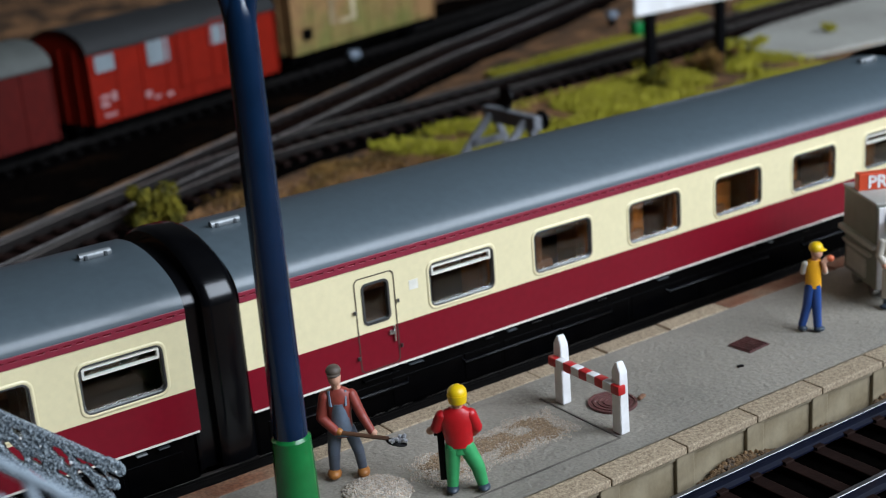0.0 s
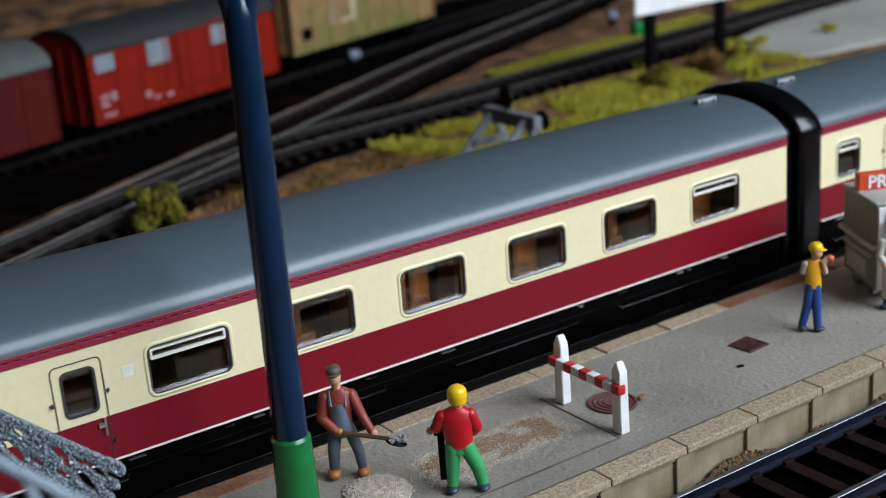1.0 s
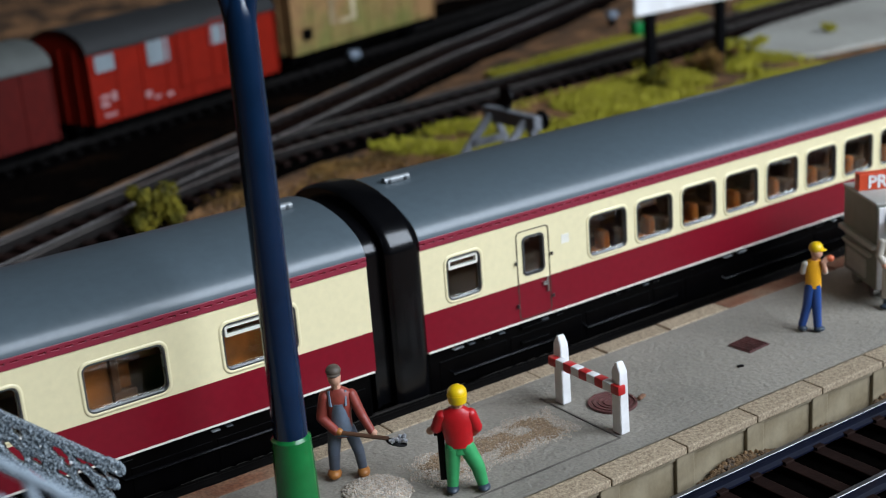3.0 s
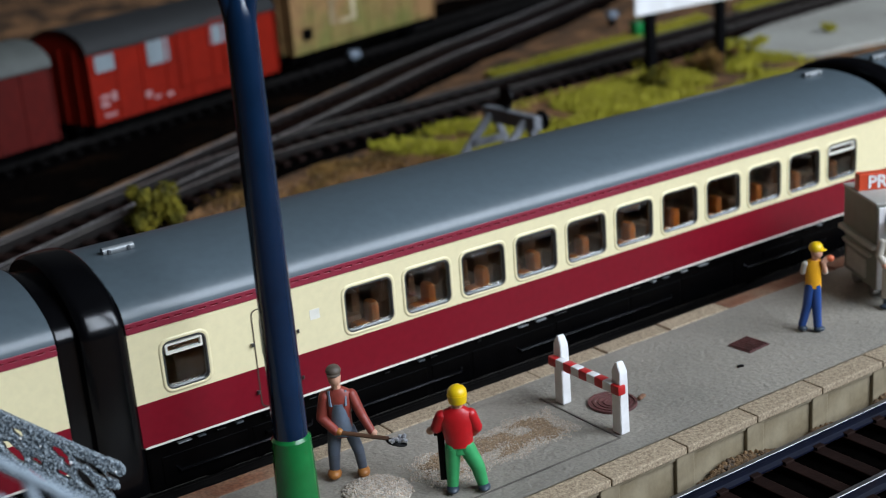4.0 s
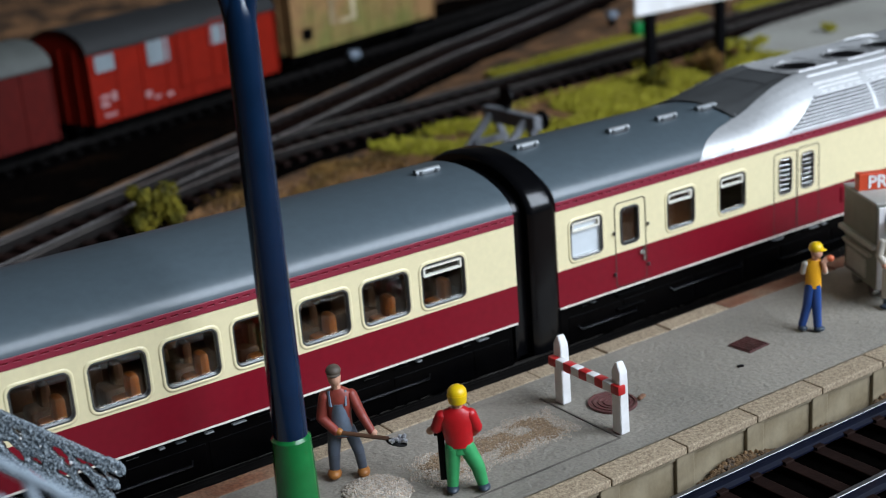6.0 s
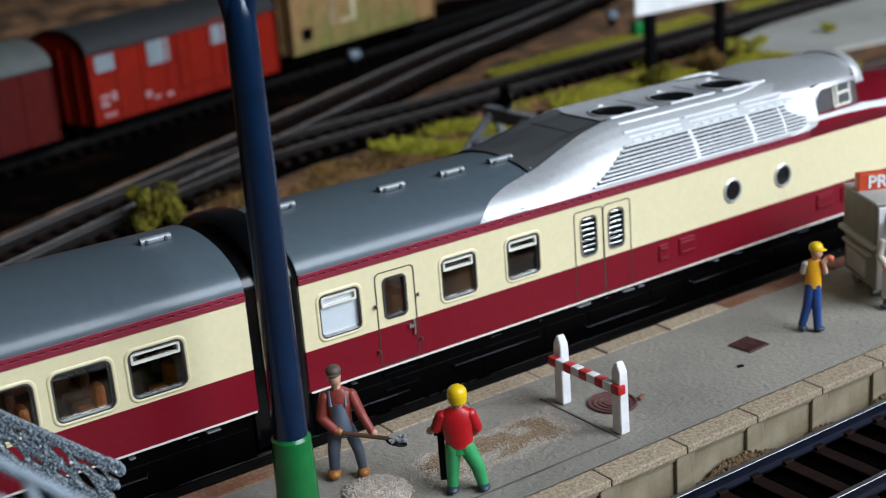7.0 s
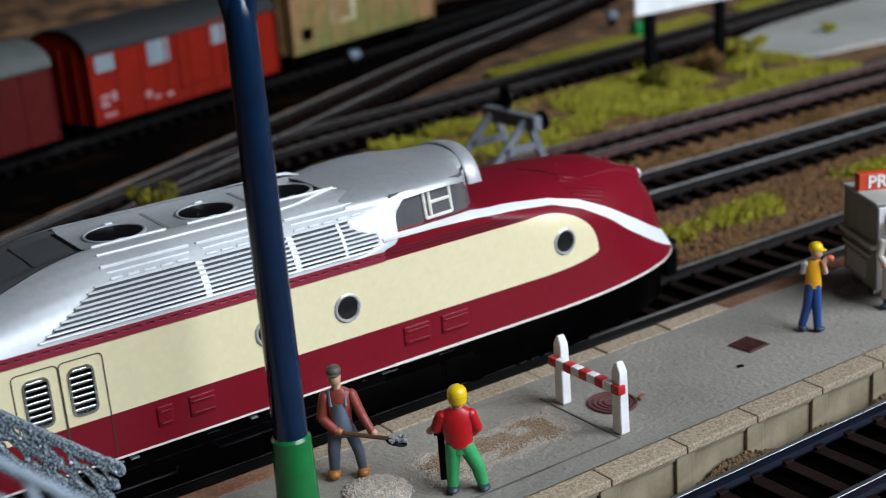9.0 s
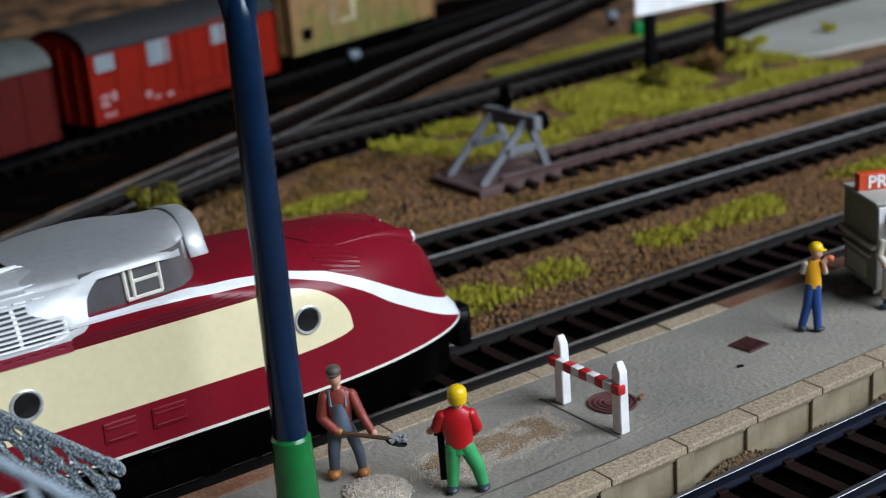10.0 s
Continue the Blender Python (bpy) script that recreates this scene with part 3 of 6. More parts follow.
        bmesh.ops.recalc_face_normals(bm, faces=bm.faces)
        fan = part("roof_fan", bm, SILVER, root, "round roof fan opening with a silver rim", smooth=True)
        bm = bmesh.new()
        rod(bm, (x, -1.2, 48.7), (x, -1.2, 48.86), 4.75, seg=28)
        part("fan_mesh", bm, BLACK, fan)
        for a in (20, 200):
            bm = bmesh.new()
            q = Vector((x + 5.4 * math.cos(radians(a + 60)), -1.2 + 5.2 * math.sin(radians(a + 60)), 49.0))
            box(bm, q.x - 0.7, q.y - 0.45, 48.7, q.x + 0.7, q.y + 0.45, 49.3, 0.15)
            part("fan_clamp", bm, SLAT, fan, smooth=True)
        part("panel_ridge", boxed(x - 6.4, -7.9, 49.1, x + 6.4, -7.3, 49.62, 0.12), SLAT, root)
        part("panel_seam", boxed(x + 7.4, -6.4, 48.6, x + 8.1, 6.4, 48.82), SILVER_DARK, root)

    # nose: one loft, painted by bands
    zb = Z_SKIRT
    U0, U1 = end, 206.6

    def width(u):
        t = max(0.0, (u - 158.0) / (U1 - 158.0))
        return HALF * max(0.0, 1 - t ** 2.3) ** (1 / 2.1)

    def crest(u):
        t = max(0.0, (u - 140.0) / (U1 - 140.0))
        k = min(1.0, max(0.0, (u - 138.0) / 22.0))
        return 22.0 + (20.0 - 0.2 * k * k * (3 - 2 * k)) * max(0.0, 1 - t ** 6.0) ** (1 / 1.9)

    def back(u, z):
        """How far the face of the nose leans back at that height."""
        k = min(1.0, max(0.0, (z - 18.5) / 9.0))
        f = max(0.0, (u - 168.0) / (U1 - 168.0))
        return 4.8 * k * (2 - k) * f * f

    def y_at(u, z):
        h, w = crest(u), width(u)
        t = max(0.0, (u - 150.0) / (U1 - 150.0))
        k = min(1.0, max(0.0, (178.0 - u) / 44.0))
        mid = zb + (h - zb) * (0.72 - 0.42 * min(1.0, t) + 0.25 * k * k * (3 - 2 * k))
        if z <= mid:
            return w
        return w * max(0.0, 1 - min(1.0, (z - mid) / (h - mid)) ** 2.25) ** (1 / 2.25)

    # along the car, height and half width of the stripe
    STRIPE = ((100, 41.05, 0.45), (137, 41.05, 0.45), (146, 40.75, 0.45), (155, 39.8, 0.5), (165, 38.5, 0.52), (171.8, 36.6, 0.8), (179.2, 33.2, 1.15), (184.9, 29.9, 1.5), (192.0, 26.4, 1.55), (199.0, 22.9, 1.9), (202.2, 21.2, 2.1), (206.6, 18.9, 2.2))

    def stripe(u):
        """Lower and upper edge of the pale moustache stripe."""
        us_, cs_, ws_ = zip(*STRIPE)
        c, w = float(np.interp(u, us_, cs_)), float(np.interp(u, us_, ws_))
        h = crest(u)
        return min(c - w, h - 0.6), min(c + w, h - 0.3)

    def cream(u):
        if u > 175.0:
            return 26.8, 26.8
        t = max(0.0, (u - 159.0) / 16.2)
        k = max(0.0, 1 - t ** 2.1) ** 0.5
        return 26.8 - (26.8 - Z_BAND) * k, 26.8 + (Z_TRIM - 26.8) * k

    us = [U0 + (158 - U0) * i / 14 for i in range(14)] + [158 + 0.95 * i for i in range(14)] + [171.4 + 0.27 * i for i in range(14)] + [175.2 + (U1 - 175.2) * (1 - (1 - i / 20) ** 2.0) for i in range(21)]
    us = sorted(set(round(u, 3) for u in us))
    NB = (3, 5, 3, 2, 12)
    rows = []
    for u in us:
        c0, c1 = cream(u)
        s0, s1 = stripe(u)
        c1 = min(c1, s0)
        c0 = min(c0, c1)
        h = crest(u)
        zs = []
        lim = [zb, c0, c1, s0, s1, h]
        for b, nb in enumerate(NB):
            for i in range(nb):
                f = i / nb
                if b == 4:
                    f = math.sin(f * math.pi / 2)
                zs.append(lim[b] + (lim[b + 1] - lim[b]) * f)
        zs.append(h)
        left = [(u - back(u, z), -y_at(u, z), z) for z in zs]
        rows.append(left + [(p[0], -p[1], p[2]) for p in reversed(left[:-1])])
    band = []
    for b, nb in enumerate(NB):
        band += [{0: 1, 1: 0, 2: 1, 3: 2, 4: 1}[b]] * nb
    band = band + band[::-1]
    bm = bmesh.new()
    skin(bm, rows, pick=lambda i, j: band[j])
    bmesh.ops.remove_doubles(bm, verts=bm.verts, dist=0.002)
    bmesh.ops.recalc_face_normals(bm, faces=bm.faces)
    part("nose", bm, [CREAM, WINE, MOUSTACHE], root, "bulbous wine-red nose with a pale moustache stripe", smooth=True)
    # sill line and skirt under the nose
    bm = bmesh.new()
    skin(bm, [[(u, -width(u) - 0.1, zb - 0.4), (u, -width(u) - 0.12, zb + 0.1), (u, -width(u) * 0.97, zb + 0.1)] for u in us[:-1]])
    bmesh.ops.recalc_face_normals(bm, faces=bm.faces)
    part("sill_line", bm, WHITE_LINE, root, "thin off-white line under the red band")
    bm = bmesh.new()
    prof = [(0.97, zb), (0.93, 13.0), (0.84, 8.0), (0.5, 7.5), (0.0, 7.5)]
    skin(bm, [[(u - (0 if z == zb else 2.5), -max(0.3, width(u)) * a, z) for a, z in prof] + [(u - (0 if z == zb else 2.5), max(0.3, width(u)) * a, z) for a, z in reversed(prof[:-1])] for u in us])
    bmesh.ops.recalc_face_normals(bm, faces=bm.faces)
    part("front_skirt", bm, UNDER, root, "black front skirt", smooth=True)
    bm = bmesh.new()
    rod(bm, (202, 0, 16.0), (208, 0, 14.5), 2.6, 3.4, seg=16)
    box(bm, 206, -2.6, 9.0, 209.5, 2.6, 17.5, 0.8)
    part("coupling", bm, BLACK, root, "black front coupling", smooth=True)

    # portholes
    for x in (102.4, 117.6, 166.0):
        yy = -width(x) - 0.02 if x > 158 else -HALF
        bm = bmesh.new()
        def circ(r, y):
            return [(x + r * math.cos(2 * math.pi * i / 28), y, 30.8 + r * math.sin(2 * math.pi * i / 28)) for i in range(28)]
        skin(bm, [circ(2.65, yy + 0.1), circ(2.6, yy - 0.2), circ(2.4, yy - 0.36), circ(2.15, yy - 0.32), circ(2.0, yy - 0.06)], closed=True)
        bmesh.ops.recalc_face_normals(bm, faces=bm.faces)
        p = part("porthole", bm, PORT_RIM, root, "round window with a bright metal rim", smooth=True)
        bm = bmesh.new()
        rod(bm, (x, yy - 0.10, 30.8), (x, yy + 0.05, 30.8), 2.1, seg=28)
        part("pane", bm, PORT_GLASS, p, "dark glass")

    # driver's cab: glazed hull, silver roof shell with curved rear pillar, arched brow
    def shell(yl, zl, zc, grow=0.0, nn=16):
        pts = []
        for k in range(nn + 1):
            a = math.pi * k / nn
            c, s_ = math.cos(a), math.sin(a)
            pts.append((-(yl + grow) * math.copysign(abs(c) ** (2 / 2.2), c), zl + (zc + grow - zl) * abs(s_) ** (2 / 2.2)))
        return pts
    plan = [(129.5, 14.4), (134, 14.4), (142, 13.8), (145.5, 12.7), (148, 10.8), (150, 7.8), (151.2, 4.0), (151.6, 0.0)]
    plan = [(x, -y) for x, y in plan] + [(x, y) for x, y in reversed(plan[:-1])]
    bm = bmesh.new()
    skin(bm, [[(x + (47.6 - z) * 0.12 * (1 if x > 140 else 0), y * (1 + (47.6 - z) * 0.012), z) for x, y in plan] for z in (39.5, 42.0, 45.0, 47.8)])
    bmesh.ops.recalc_face_normals(bm, faces=bm.faces)
    cab = part("cab_glazing", bm, CAB_GLASS, root, "smoked glazing of the driver's cab", smooth=True)
    bm = bmesh.new()
    secs = [(121.5, 13.2, 46.2, 49.0), (end, 13.9, 46.2, 49.35), (129, 14.6, 46.4, 49.6), (132.5, 15.2, 46.6, 49.7), (137, 15.3, 46.9, 49.7), (142, 14.7, 46.8, 49.6), (145, 13.5, 46.3, 49.4), (147.2, 12.0, 45.9, 49.6), (149.2, 10.2, 45.6, 49.9), (151.0, 9.2, 45.4, 50.1), (152.2, 9.2, 45.2, 50.0)]
    skin(bm, [[(x - (1.9 * (y / yl) ** 2 if x > 149 else 0.0), y, z) for y, z in shell(yl, zl, zc)] for x, yl, zl, zc in secs])
    bmesh.ops.recalc_face_normals(bm, faces=bm.faces)
    part("cab_roof", bm, SILVER, root, "silver roof of the driver's cab", smooth=True)
    for s_ in (-1, 1):
        bm = bmesh.new()
        rows = []
        for i in range(13):
            z = 39.0 + 8.7 * i / 12
            if z < 41.2:
                xr = 125.0 + 4.2 * max(0.0, 1 - ((41.2 - z) / 2.2) ** 2) ** 0.5
            else:
                xr = 137.5 - 8.3 * (max(0.0, 1 - ((z - 41.2) / 7.0) ** 2)) ** 0.5
            yy = slope(min(z, 48.9)) - 0.1
            yr = min(yy, -14.85 - (47.6 - z) * 0.16) if z > 41.2 else yy
            f_ = min(1.0, max(0.0, (z - 42.4) / 1.0))
            xa = (finish(min(z, 42.4)) - 0.6) * (1 - f_) + 118.0 * f_
            row = []
            for j in range(8):
                t = j / 7
                k = max(0.0, t - 0.35) / 0.65
                k = k * k * (3 - 2 * k)
                row.append((xa + (xr - xa) * t, -s_ * (yy + 0.25 * (1 - min(1.0, 2.5 * t)) + (yr - yy) * k), z))
            rows.append(row)
        skin(bm, rows)
        bmesh.ops.recalc_face_normals(bm, faces=bm.faces)
        part("rear_pillar", bm, SILVER, cab, "silver curved rear pillar", smooth=True)
        bm = bmesh.new()
        def at(x, z):
            yb = 14.45 - max(0.0, x - 134) * 0.09 - max(0.0, x - 142) * 0.2
            return (x, s_ * (yb * (1 + (47.6 - z) * 0.012) + 0.12), z)
        for (xa, za), (xb, zb2) in (((136.4, 42.0), (136.4, 47.2)), ((142.4, 42.0), (142.4, 47.2)), ((136.4, 42.0), (142.4, 42.0)), ((136.4, 47.2), (142.4, 47.2)), ((137.6, 44.6), (142.4, 44.6)), ((137.6, 42.0), (137.6, 47.2))):
            rod(bm, at(xa, za), at(xb, zb2), 0.33, seg=6)
        part("sash", bm, WHITE_LINE, cab, "pale sliding window frame")
    bm = bmesh.new()
    rows = []
    for x, g in ((150.6, -0.3), (150.6, 0.35), (151.0, 0.55), (153.6, 0.35), (153.9, 0.0), (153.4, -0.3), (151.5, -0.6)):
        rows.append([(x - 1.9 * (y / 9.4) ** 2 + (50.0 - z) * 0.22, y, z) for y, z in shell(9.4, 44.3, 50.0, g)])
    skin(bm, rows)
    bmesh.ops.recalc_face_normals(bm, faces=bm.faces)
    part("windscreen_brow", bm, SILVER, cab, "bright arched brow over the windscreen", smooth=True)
    # nose details
    for s_ in (-1, 1):
        bm = bmesh.new()
        pts, radii = [], []
        for i in range(13):
            t = i / 12
            u = 177.0 + 19.2 * t
            z = 39.7 - 1.2 * t - 2.8 * t ** 3
            r = 0.2 + 1.9 * t ** 1.5
            pts.append((u - back(u, z), s_ * max(3.0, y_at(u, z) - r * 0.72), z))
            radii.append(r)
        tube(bm, pts, radii, 16)
        blob(bm, pts[-1], 1.6, 2.05, 2.05, sub=2)
        lamp = part("headlight_housing", bm, WINE, root, "rounded red headlight housing", smooth=True)
        bm = bmesh.new()
        blob(bm, Vector(pts[-1]) + Vector((1.05, s_ * 0.5, 0.35)), 0.95, 1.35, 1.35, sub=2)
        part("lamp_glass", bm, HEAD_GLASS, lamp, "milky headlight glass", smooth=True)
    bm = bmesh.new()
    rows = []
    for i in range(11):
        yy = -0.5 - 7.5 * i / 10
        u = 167.6 + 0.62 * -yy
        h = crest(u)
        lo, hi = zb + 10, h
        for _ in range(24):
            m_ = (lo + hi) / 2
            lo, hi = (m_, hi) if y_at(u, m_) > -yy else (lo, m_)
        rows.append([(u - 0.3, yy, lo - 0.1), (u - 0.2, yy, lo + 0.14), (u + 0.2, yy, lo + 0.14), (u + 0.3, yy, lo - 0.1)])
    skin(bm, rows)
    bmesh.ops.recalc_face_normals(bm, faces=bm.faces)
    part("nose_seam", bm, VENT_RED, root, "dark seam across the nose")
    for dz in (0.5, 1.1, 1.7):
        bm = bmesh.new()
        rows = []
        for i in range(14):
            u = end + 0.2 + (33.0 - 4 * dz) * i / 13
            zz = Z_TRIM + dz
            rows.append([(u, -y_at(u, zz + o) - q, zz + o) for o, q in ((-0.16, -0.05), (-0.1, 0.12), (0.1, 0.12), (0.16, -0.05))])
        skin(bm, rows)
        bmesh.ops.recalc_face_normals(bm, faces=bm.faces)
        part("trim_line", bm, VENT_RED, root, "raised dark red trim line")
    for k in range(6):
        bm = bmesh.new()
        rows = []
        reach = 5.2 * max(0.0, 1 - ((k - 2.5) / 3.3) ** 2) ** 0.5
        for i in range(9):
            u = 175.4 + reach * 0.85 * (i / 4 - 1)
            z = 40.2 - 0.72 * k - (u - 175.4) * 0.26
            rows.append([(u - back(u, zz), -y_at(u, zz) - o, zz) for zz, o in ((z - 0.3, -0.05), (z - 0.2, 0.16), (z + 0.14, 0.26), (z + 0.26, -0.05))])
        skin(bm, rows)
        bmesh.ops.recalc_face_normals(bm, faces=bm.faces)
        part("vent_rib", bm, WINE, root, "low red vent rib")
    for u, yy in ((152.0, -5), (160, -3.5), (176, -3.0), (190, -2.0)):
        bm = bmesh.new()
        blob(bm, (u, yy, crest(u) - 0.25 - 0.012 * yy * yy), 0.9, 0.45, 0.45, sub=1)
        part("grab_rail", bm, WINE, root, smooth=True)
    underframe(root, 0, end + 20, 11)
    bogie(root, 30)
    bogie(root, 160)
    bellows(root, -10.4, 0)
    return root


power = power_car()
coach_compartment.location = Vector((84.7, YC, 0)) * MM
coach_saloon.location = Vector((279.2, YC, 0)) * MM
power.location = Vector((472.6, YC, 0)) * MM
coach_tail.location = Vector((75.2 - L, YC, 0)) * MM


# ---- the room and the layout board ----
def room():
    # unseen walls and ceiling, added with dark paint to cut bounced light
    paint = material("dark_room_wall_paint", (0.06, 0.058, 0.055), 0.8, vary=0.05, scale=40, sscale=2)
    wood = material("room_floor_boards", (0.20, 0.13, 0.08), 0.5, vary=0.2, scale=30, sscale=3)
    x0, x1, y0, y1, z0, z1 = -1100, 2600, -600, 2200, -900, 1700
    bm = boxed(x0, y0, z0 - 50, x1, y1, z0)
    tagged(part("floor", bm, wood), "brown boarded room floor", "floor", kind="structure")
    tagged(part("ceiling", boxed(x0, y0, z1, x1, y1, z1 + 50), paint), "unseen dark ceiling that limits fill light", "ceiling", kind="structure")
    tagged(part("wall_north", boxed(x0, y1, z0, x1, y1 + 60, z1), paint), "unseen dark room wall that limits fill light", "wall", kind="structure")
    tagged(part("wall_east", boxed(x1, y0, z0, x1 + 60, y1, z1), paint), "unseen dark room wall that limits fill light", "wall", kind="structure")

    def pierced(name, axis, at, a0, a1, w0, w1, h0, h1):
        bm = bmesh.new()
        for p, q, r, s in ((a0, w0, z0, z1), (w1, a1, z0, z1), (w0, w1, z0, h0), (w0, w1, h1, z1)):
            if axis == "y":
                box(bm, p, at - 60, r, q, at, s)
            else:
                box(bm, at - 60, p, r, at, q, s)
        tagged(part(name, bm, paint), "unseen dark room wall with a window opening, limits fill light", "wall", kind="structure")
    pierced("wall_south", "y", y0, x0, x1, 160, 1160, 320, 1380)
    tagged(part("wall_west", boxed(x0 - 60, y0, z0, x0, y1, z1), paint), "unseen dark room wall that limits fill light", "wall", kind="structure")


room()
GX0, GX1, GY0, GY1 = -500, 1700, -60, 1300


def ground():
    bm = bmesh.new()
    nx, ny = 220, 136
    rows = []
    for i in range(nx + 1):
        x = GX0 + (GX1 - GX0) * i / nx
        row = []
        for j in range(ny + 1):
            y = GY0 + (GY1 - GY0) * j / ny
            z = 0.5 * noise.noise((x * 0.05, y * 0.05, 0.3)) + 0.35 * noise.noise((x * 0.17, y * 0.17, 4.0)) - 0.2
            if y > 640:
                z += (y - 640) * 0.16 + 6 * noise.noise((x * 0.012, y * 0.012, 7))
            row.append((x, y, z))
        rows.append(row)
    skin(bm, rows)
    bmesh.ops.recalc_face_normals(bm, faces=bm.faces)
    g = part("ground", bm, GROUND, smooth=True)
    tagged(g, "brown scattered ground of the model layout", "ground", kind="structure")
    tagged(part("layout_board", boxed(GX0, GY0, -40, GX1, GY1, -8), INSIDE), "wooden board under the layout", "board", kind="structure")
    for x in (GX0 + 30, GX1 - 30):
        for y in (GY0 + 30, GY1 - 30):
            tagged(part("trestle_leg", boxed(x - 25, y - 25, -900, x + 25, y + 25, -40), INSIDE), "plain wooden leg under the layout board", "leg")


ground()


# ---- tracks ----
def rail_bm(pts, side, top=5.0, mi_top=1):
    """A rail with foot, web and head along a line of points, offset sideways."""
    prof = [(-1.1, 2.6), (-1.1, 2.95), (-0.3, 3.3), (-0.3, 4.2), (-0.52, 4.4), (-0.52, top - 0.08), (-0.42, top), (0.42, top), (0.52, top - 0.08), (0.52, 4.4), (0.3, 4.2), (0.3, 3.3), (1.1, 2.95), (1.1, 2.6)]
    rows = []
    for k, p in enumerate(pts):
        a, b = Vector(pts[max(0, k - 1)]), Vector(pts[min(len(pts) - 1, k + 1)])
        d = (b - a).normalized()
        nrm = Vector((-d.y, d.x))
        rows.append([(p[0] + nrm.x * (side + o), p[1] + nrm.y * (side + o), z) for o, z in prof])
    bm = bmesh.new()
    skin(bm, rows, pick=lambda i, j: mi_top if 5 <= j <= 7 else 0)
    bmesh.ops.recalc_face_normals(bm, faces=bm.faces)
    return bm


def sleeper_bm(half=14.5, chairs=True):
    bm = bmesh.new()
    box(bm, -1.4, -half, 0.9, 1.4, half, 2.55, 0.18)
    if chairs:
        for y in (-8.7, 8.7):
            for s in (-1, 1):
                box(bm, -1.1, y + s * 1.4 - 0.75, 2.5, 1.1, y + s * 1.4 + 0.75, 3.15, 0.15)
    return bm


def smooth_line(pts, step=8.0):
    """Points at even steps on a Catmull-Rom line."""
    P = [Vector(p) for p in pts]
    P = [P[0] * 2 - P[1]] + P + [P[-1] * 2 - P[-2]]
    out = []
    for a, b, c, d in zip(P, P[1:], P[2:], P[3:]):
        n = max(2, int((c - b).length / step))
        for i in range(n):
            t = i / n
            out.append(0.5 * ((2 * b) + (c - a) * t + (2 * a - 5 * b + 4 * c - d) * t * t + (3 * b - a - 3 * c + d) * t ** 3))
    out.append(P[-2])
    return [(p.x, p.y) for p in out]


def track(name, label, pts, rails, pitch=7.75, gauge=17.3, separate=None, bed=17.0, half=14.5, wood=SLEEPER):
    root = thing(name, label, "track", "tracks of the layout", kind="structure")
    line = smooth_line(pts)
    for s in (-gauge / 2, gauge / 2):
        part("rail", rail_bm(line, s), rails, root, smooth=True)
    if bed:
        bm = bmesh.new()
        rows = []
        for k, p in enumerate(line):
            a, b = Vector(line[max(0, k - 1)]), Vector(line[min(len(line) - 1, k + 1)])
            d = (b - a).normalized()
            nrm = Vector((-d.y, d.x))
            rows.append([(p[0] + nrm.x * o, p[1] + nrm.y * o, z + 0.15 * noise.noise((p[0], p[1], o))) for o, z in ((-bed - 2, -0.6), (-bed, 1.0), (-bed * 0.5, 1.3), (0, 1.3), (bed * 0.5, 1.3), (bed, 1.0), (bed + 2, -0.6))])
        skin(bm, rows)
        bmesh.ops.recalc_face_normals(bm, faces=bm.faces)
        part("ballast_bed", bm, GROUND_DARK, root, "ballast bed with shade in its near-black colour", smooth=True)
    # sleepers
    first, acc, prev, spots = None, 0.0, None, []
    for p in line:
        if prev is not None:
            a, b = Vector(prev), Vector(p)
            seg = (b - a).length
            while acc <= seg:
                q = a + (b - a) * (acc / seg)
                spots.append((q, math.degrees(math.atan2(b.y - a.y, b.x - a.x))))
                acc += pitch
            acc -= seg
        prev = p
    rest = bmesh.new()
    stuff = 0
    for q, ang in spots:
        if separate and separate[0] <= q.x <= separate[1]:
            if first is None:
                first = part("sleeper", sleeper_bm(half), wood, root, at=(q.x, q.y, 0), rz=ang)
            else:
                again(first, (q.x, q.y, 0), ang, root)
        else:
            m = Matrix.Translation((q.x, q.y, 0)) @ Matrix.Rotation(radians(ang), 4, "Z")
            box(rest, -1.4, -half, 0.9, 1.4, half, 2.55, m=m)
            stuff += 1
    if stuff:
        tagged(part("far_sleepers", rest, wood, root), kind="stuff")
    else:
        rest.free()
    return root


track("track_train", "dark model track beside the platform", [(-300, YC), (300, YC), (900, YC)], [RAIL_SIDE, RAIL_DULL], separate=(40, 420))
track("track_front", "model track with blued rails along the platform wall", [(-200, 130.8), (300, 130.8), (900, 130.8)], [RAIL_DARK, RAIL_TOP], gauge=16.6, separate=(60, 360), bed=9.0, half=11.6)
track("track_second", "model track with thick dull rails", [(60, 274.4), (300, 274.4), (1000, 274.4)], [RAIL_SIDE, RAIL_PALE], gauge=16.6, separate=(150, 480), bed=9.0)
track("track_siding", "rusty siding that ends at a buffer stop", [(228, 319.5), (400, 321.5), (1000, 330)], [RAIL_RUST, RAIL_DULL], gauge=15.5, separate=(228, 480), bed=6.0)
track("track_curve", "dark curved model track behind the grass", [(-60, 255), (40, 322), (104, 361), (150, 385), (200, 405), (275, 417), (345, 428), (490, 451), (700, 486), (1100, 550)], [RAIL_SIDE, RAIL_DULL], separate=(60, 420))
track("track_ladder", "yard track running off at an angle", [(-60, 275), (20, 317), (106, 366), (200, 421), (262, 457), (330, 497), (434, 550), (600, 640), (1000, 850)], [RAIL_SIDE, RAIL_GREY], separate=(80, 420))
track("track_yard", "yard track under the goods wagons", [(-118.6, 375.3), (161, 484), (440.6, 592.7), (1000, 810)], [RAIL_SHADE, RAIL_SHADE], separate=(100, 420), wood=SLEEPER_SHADE)


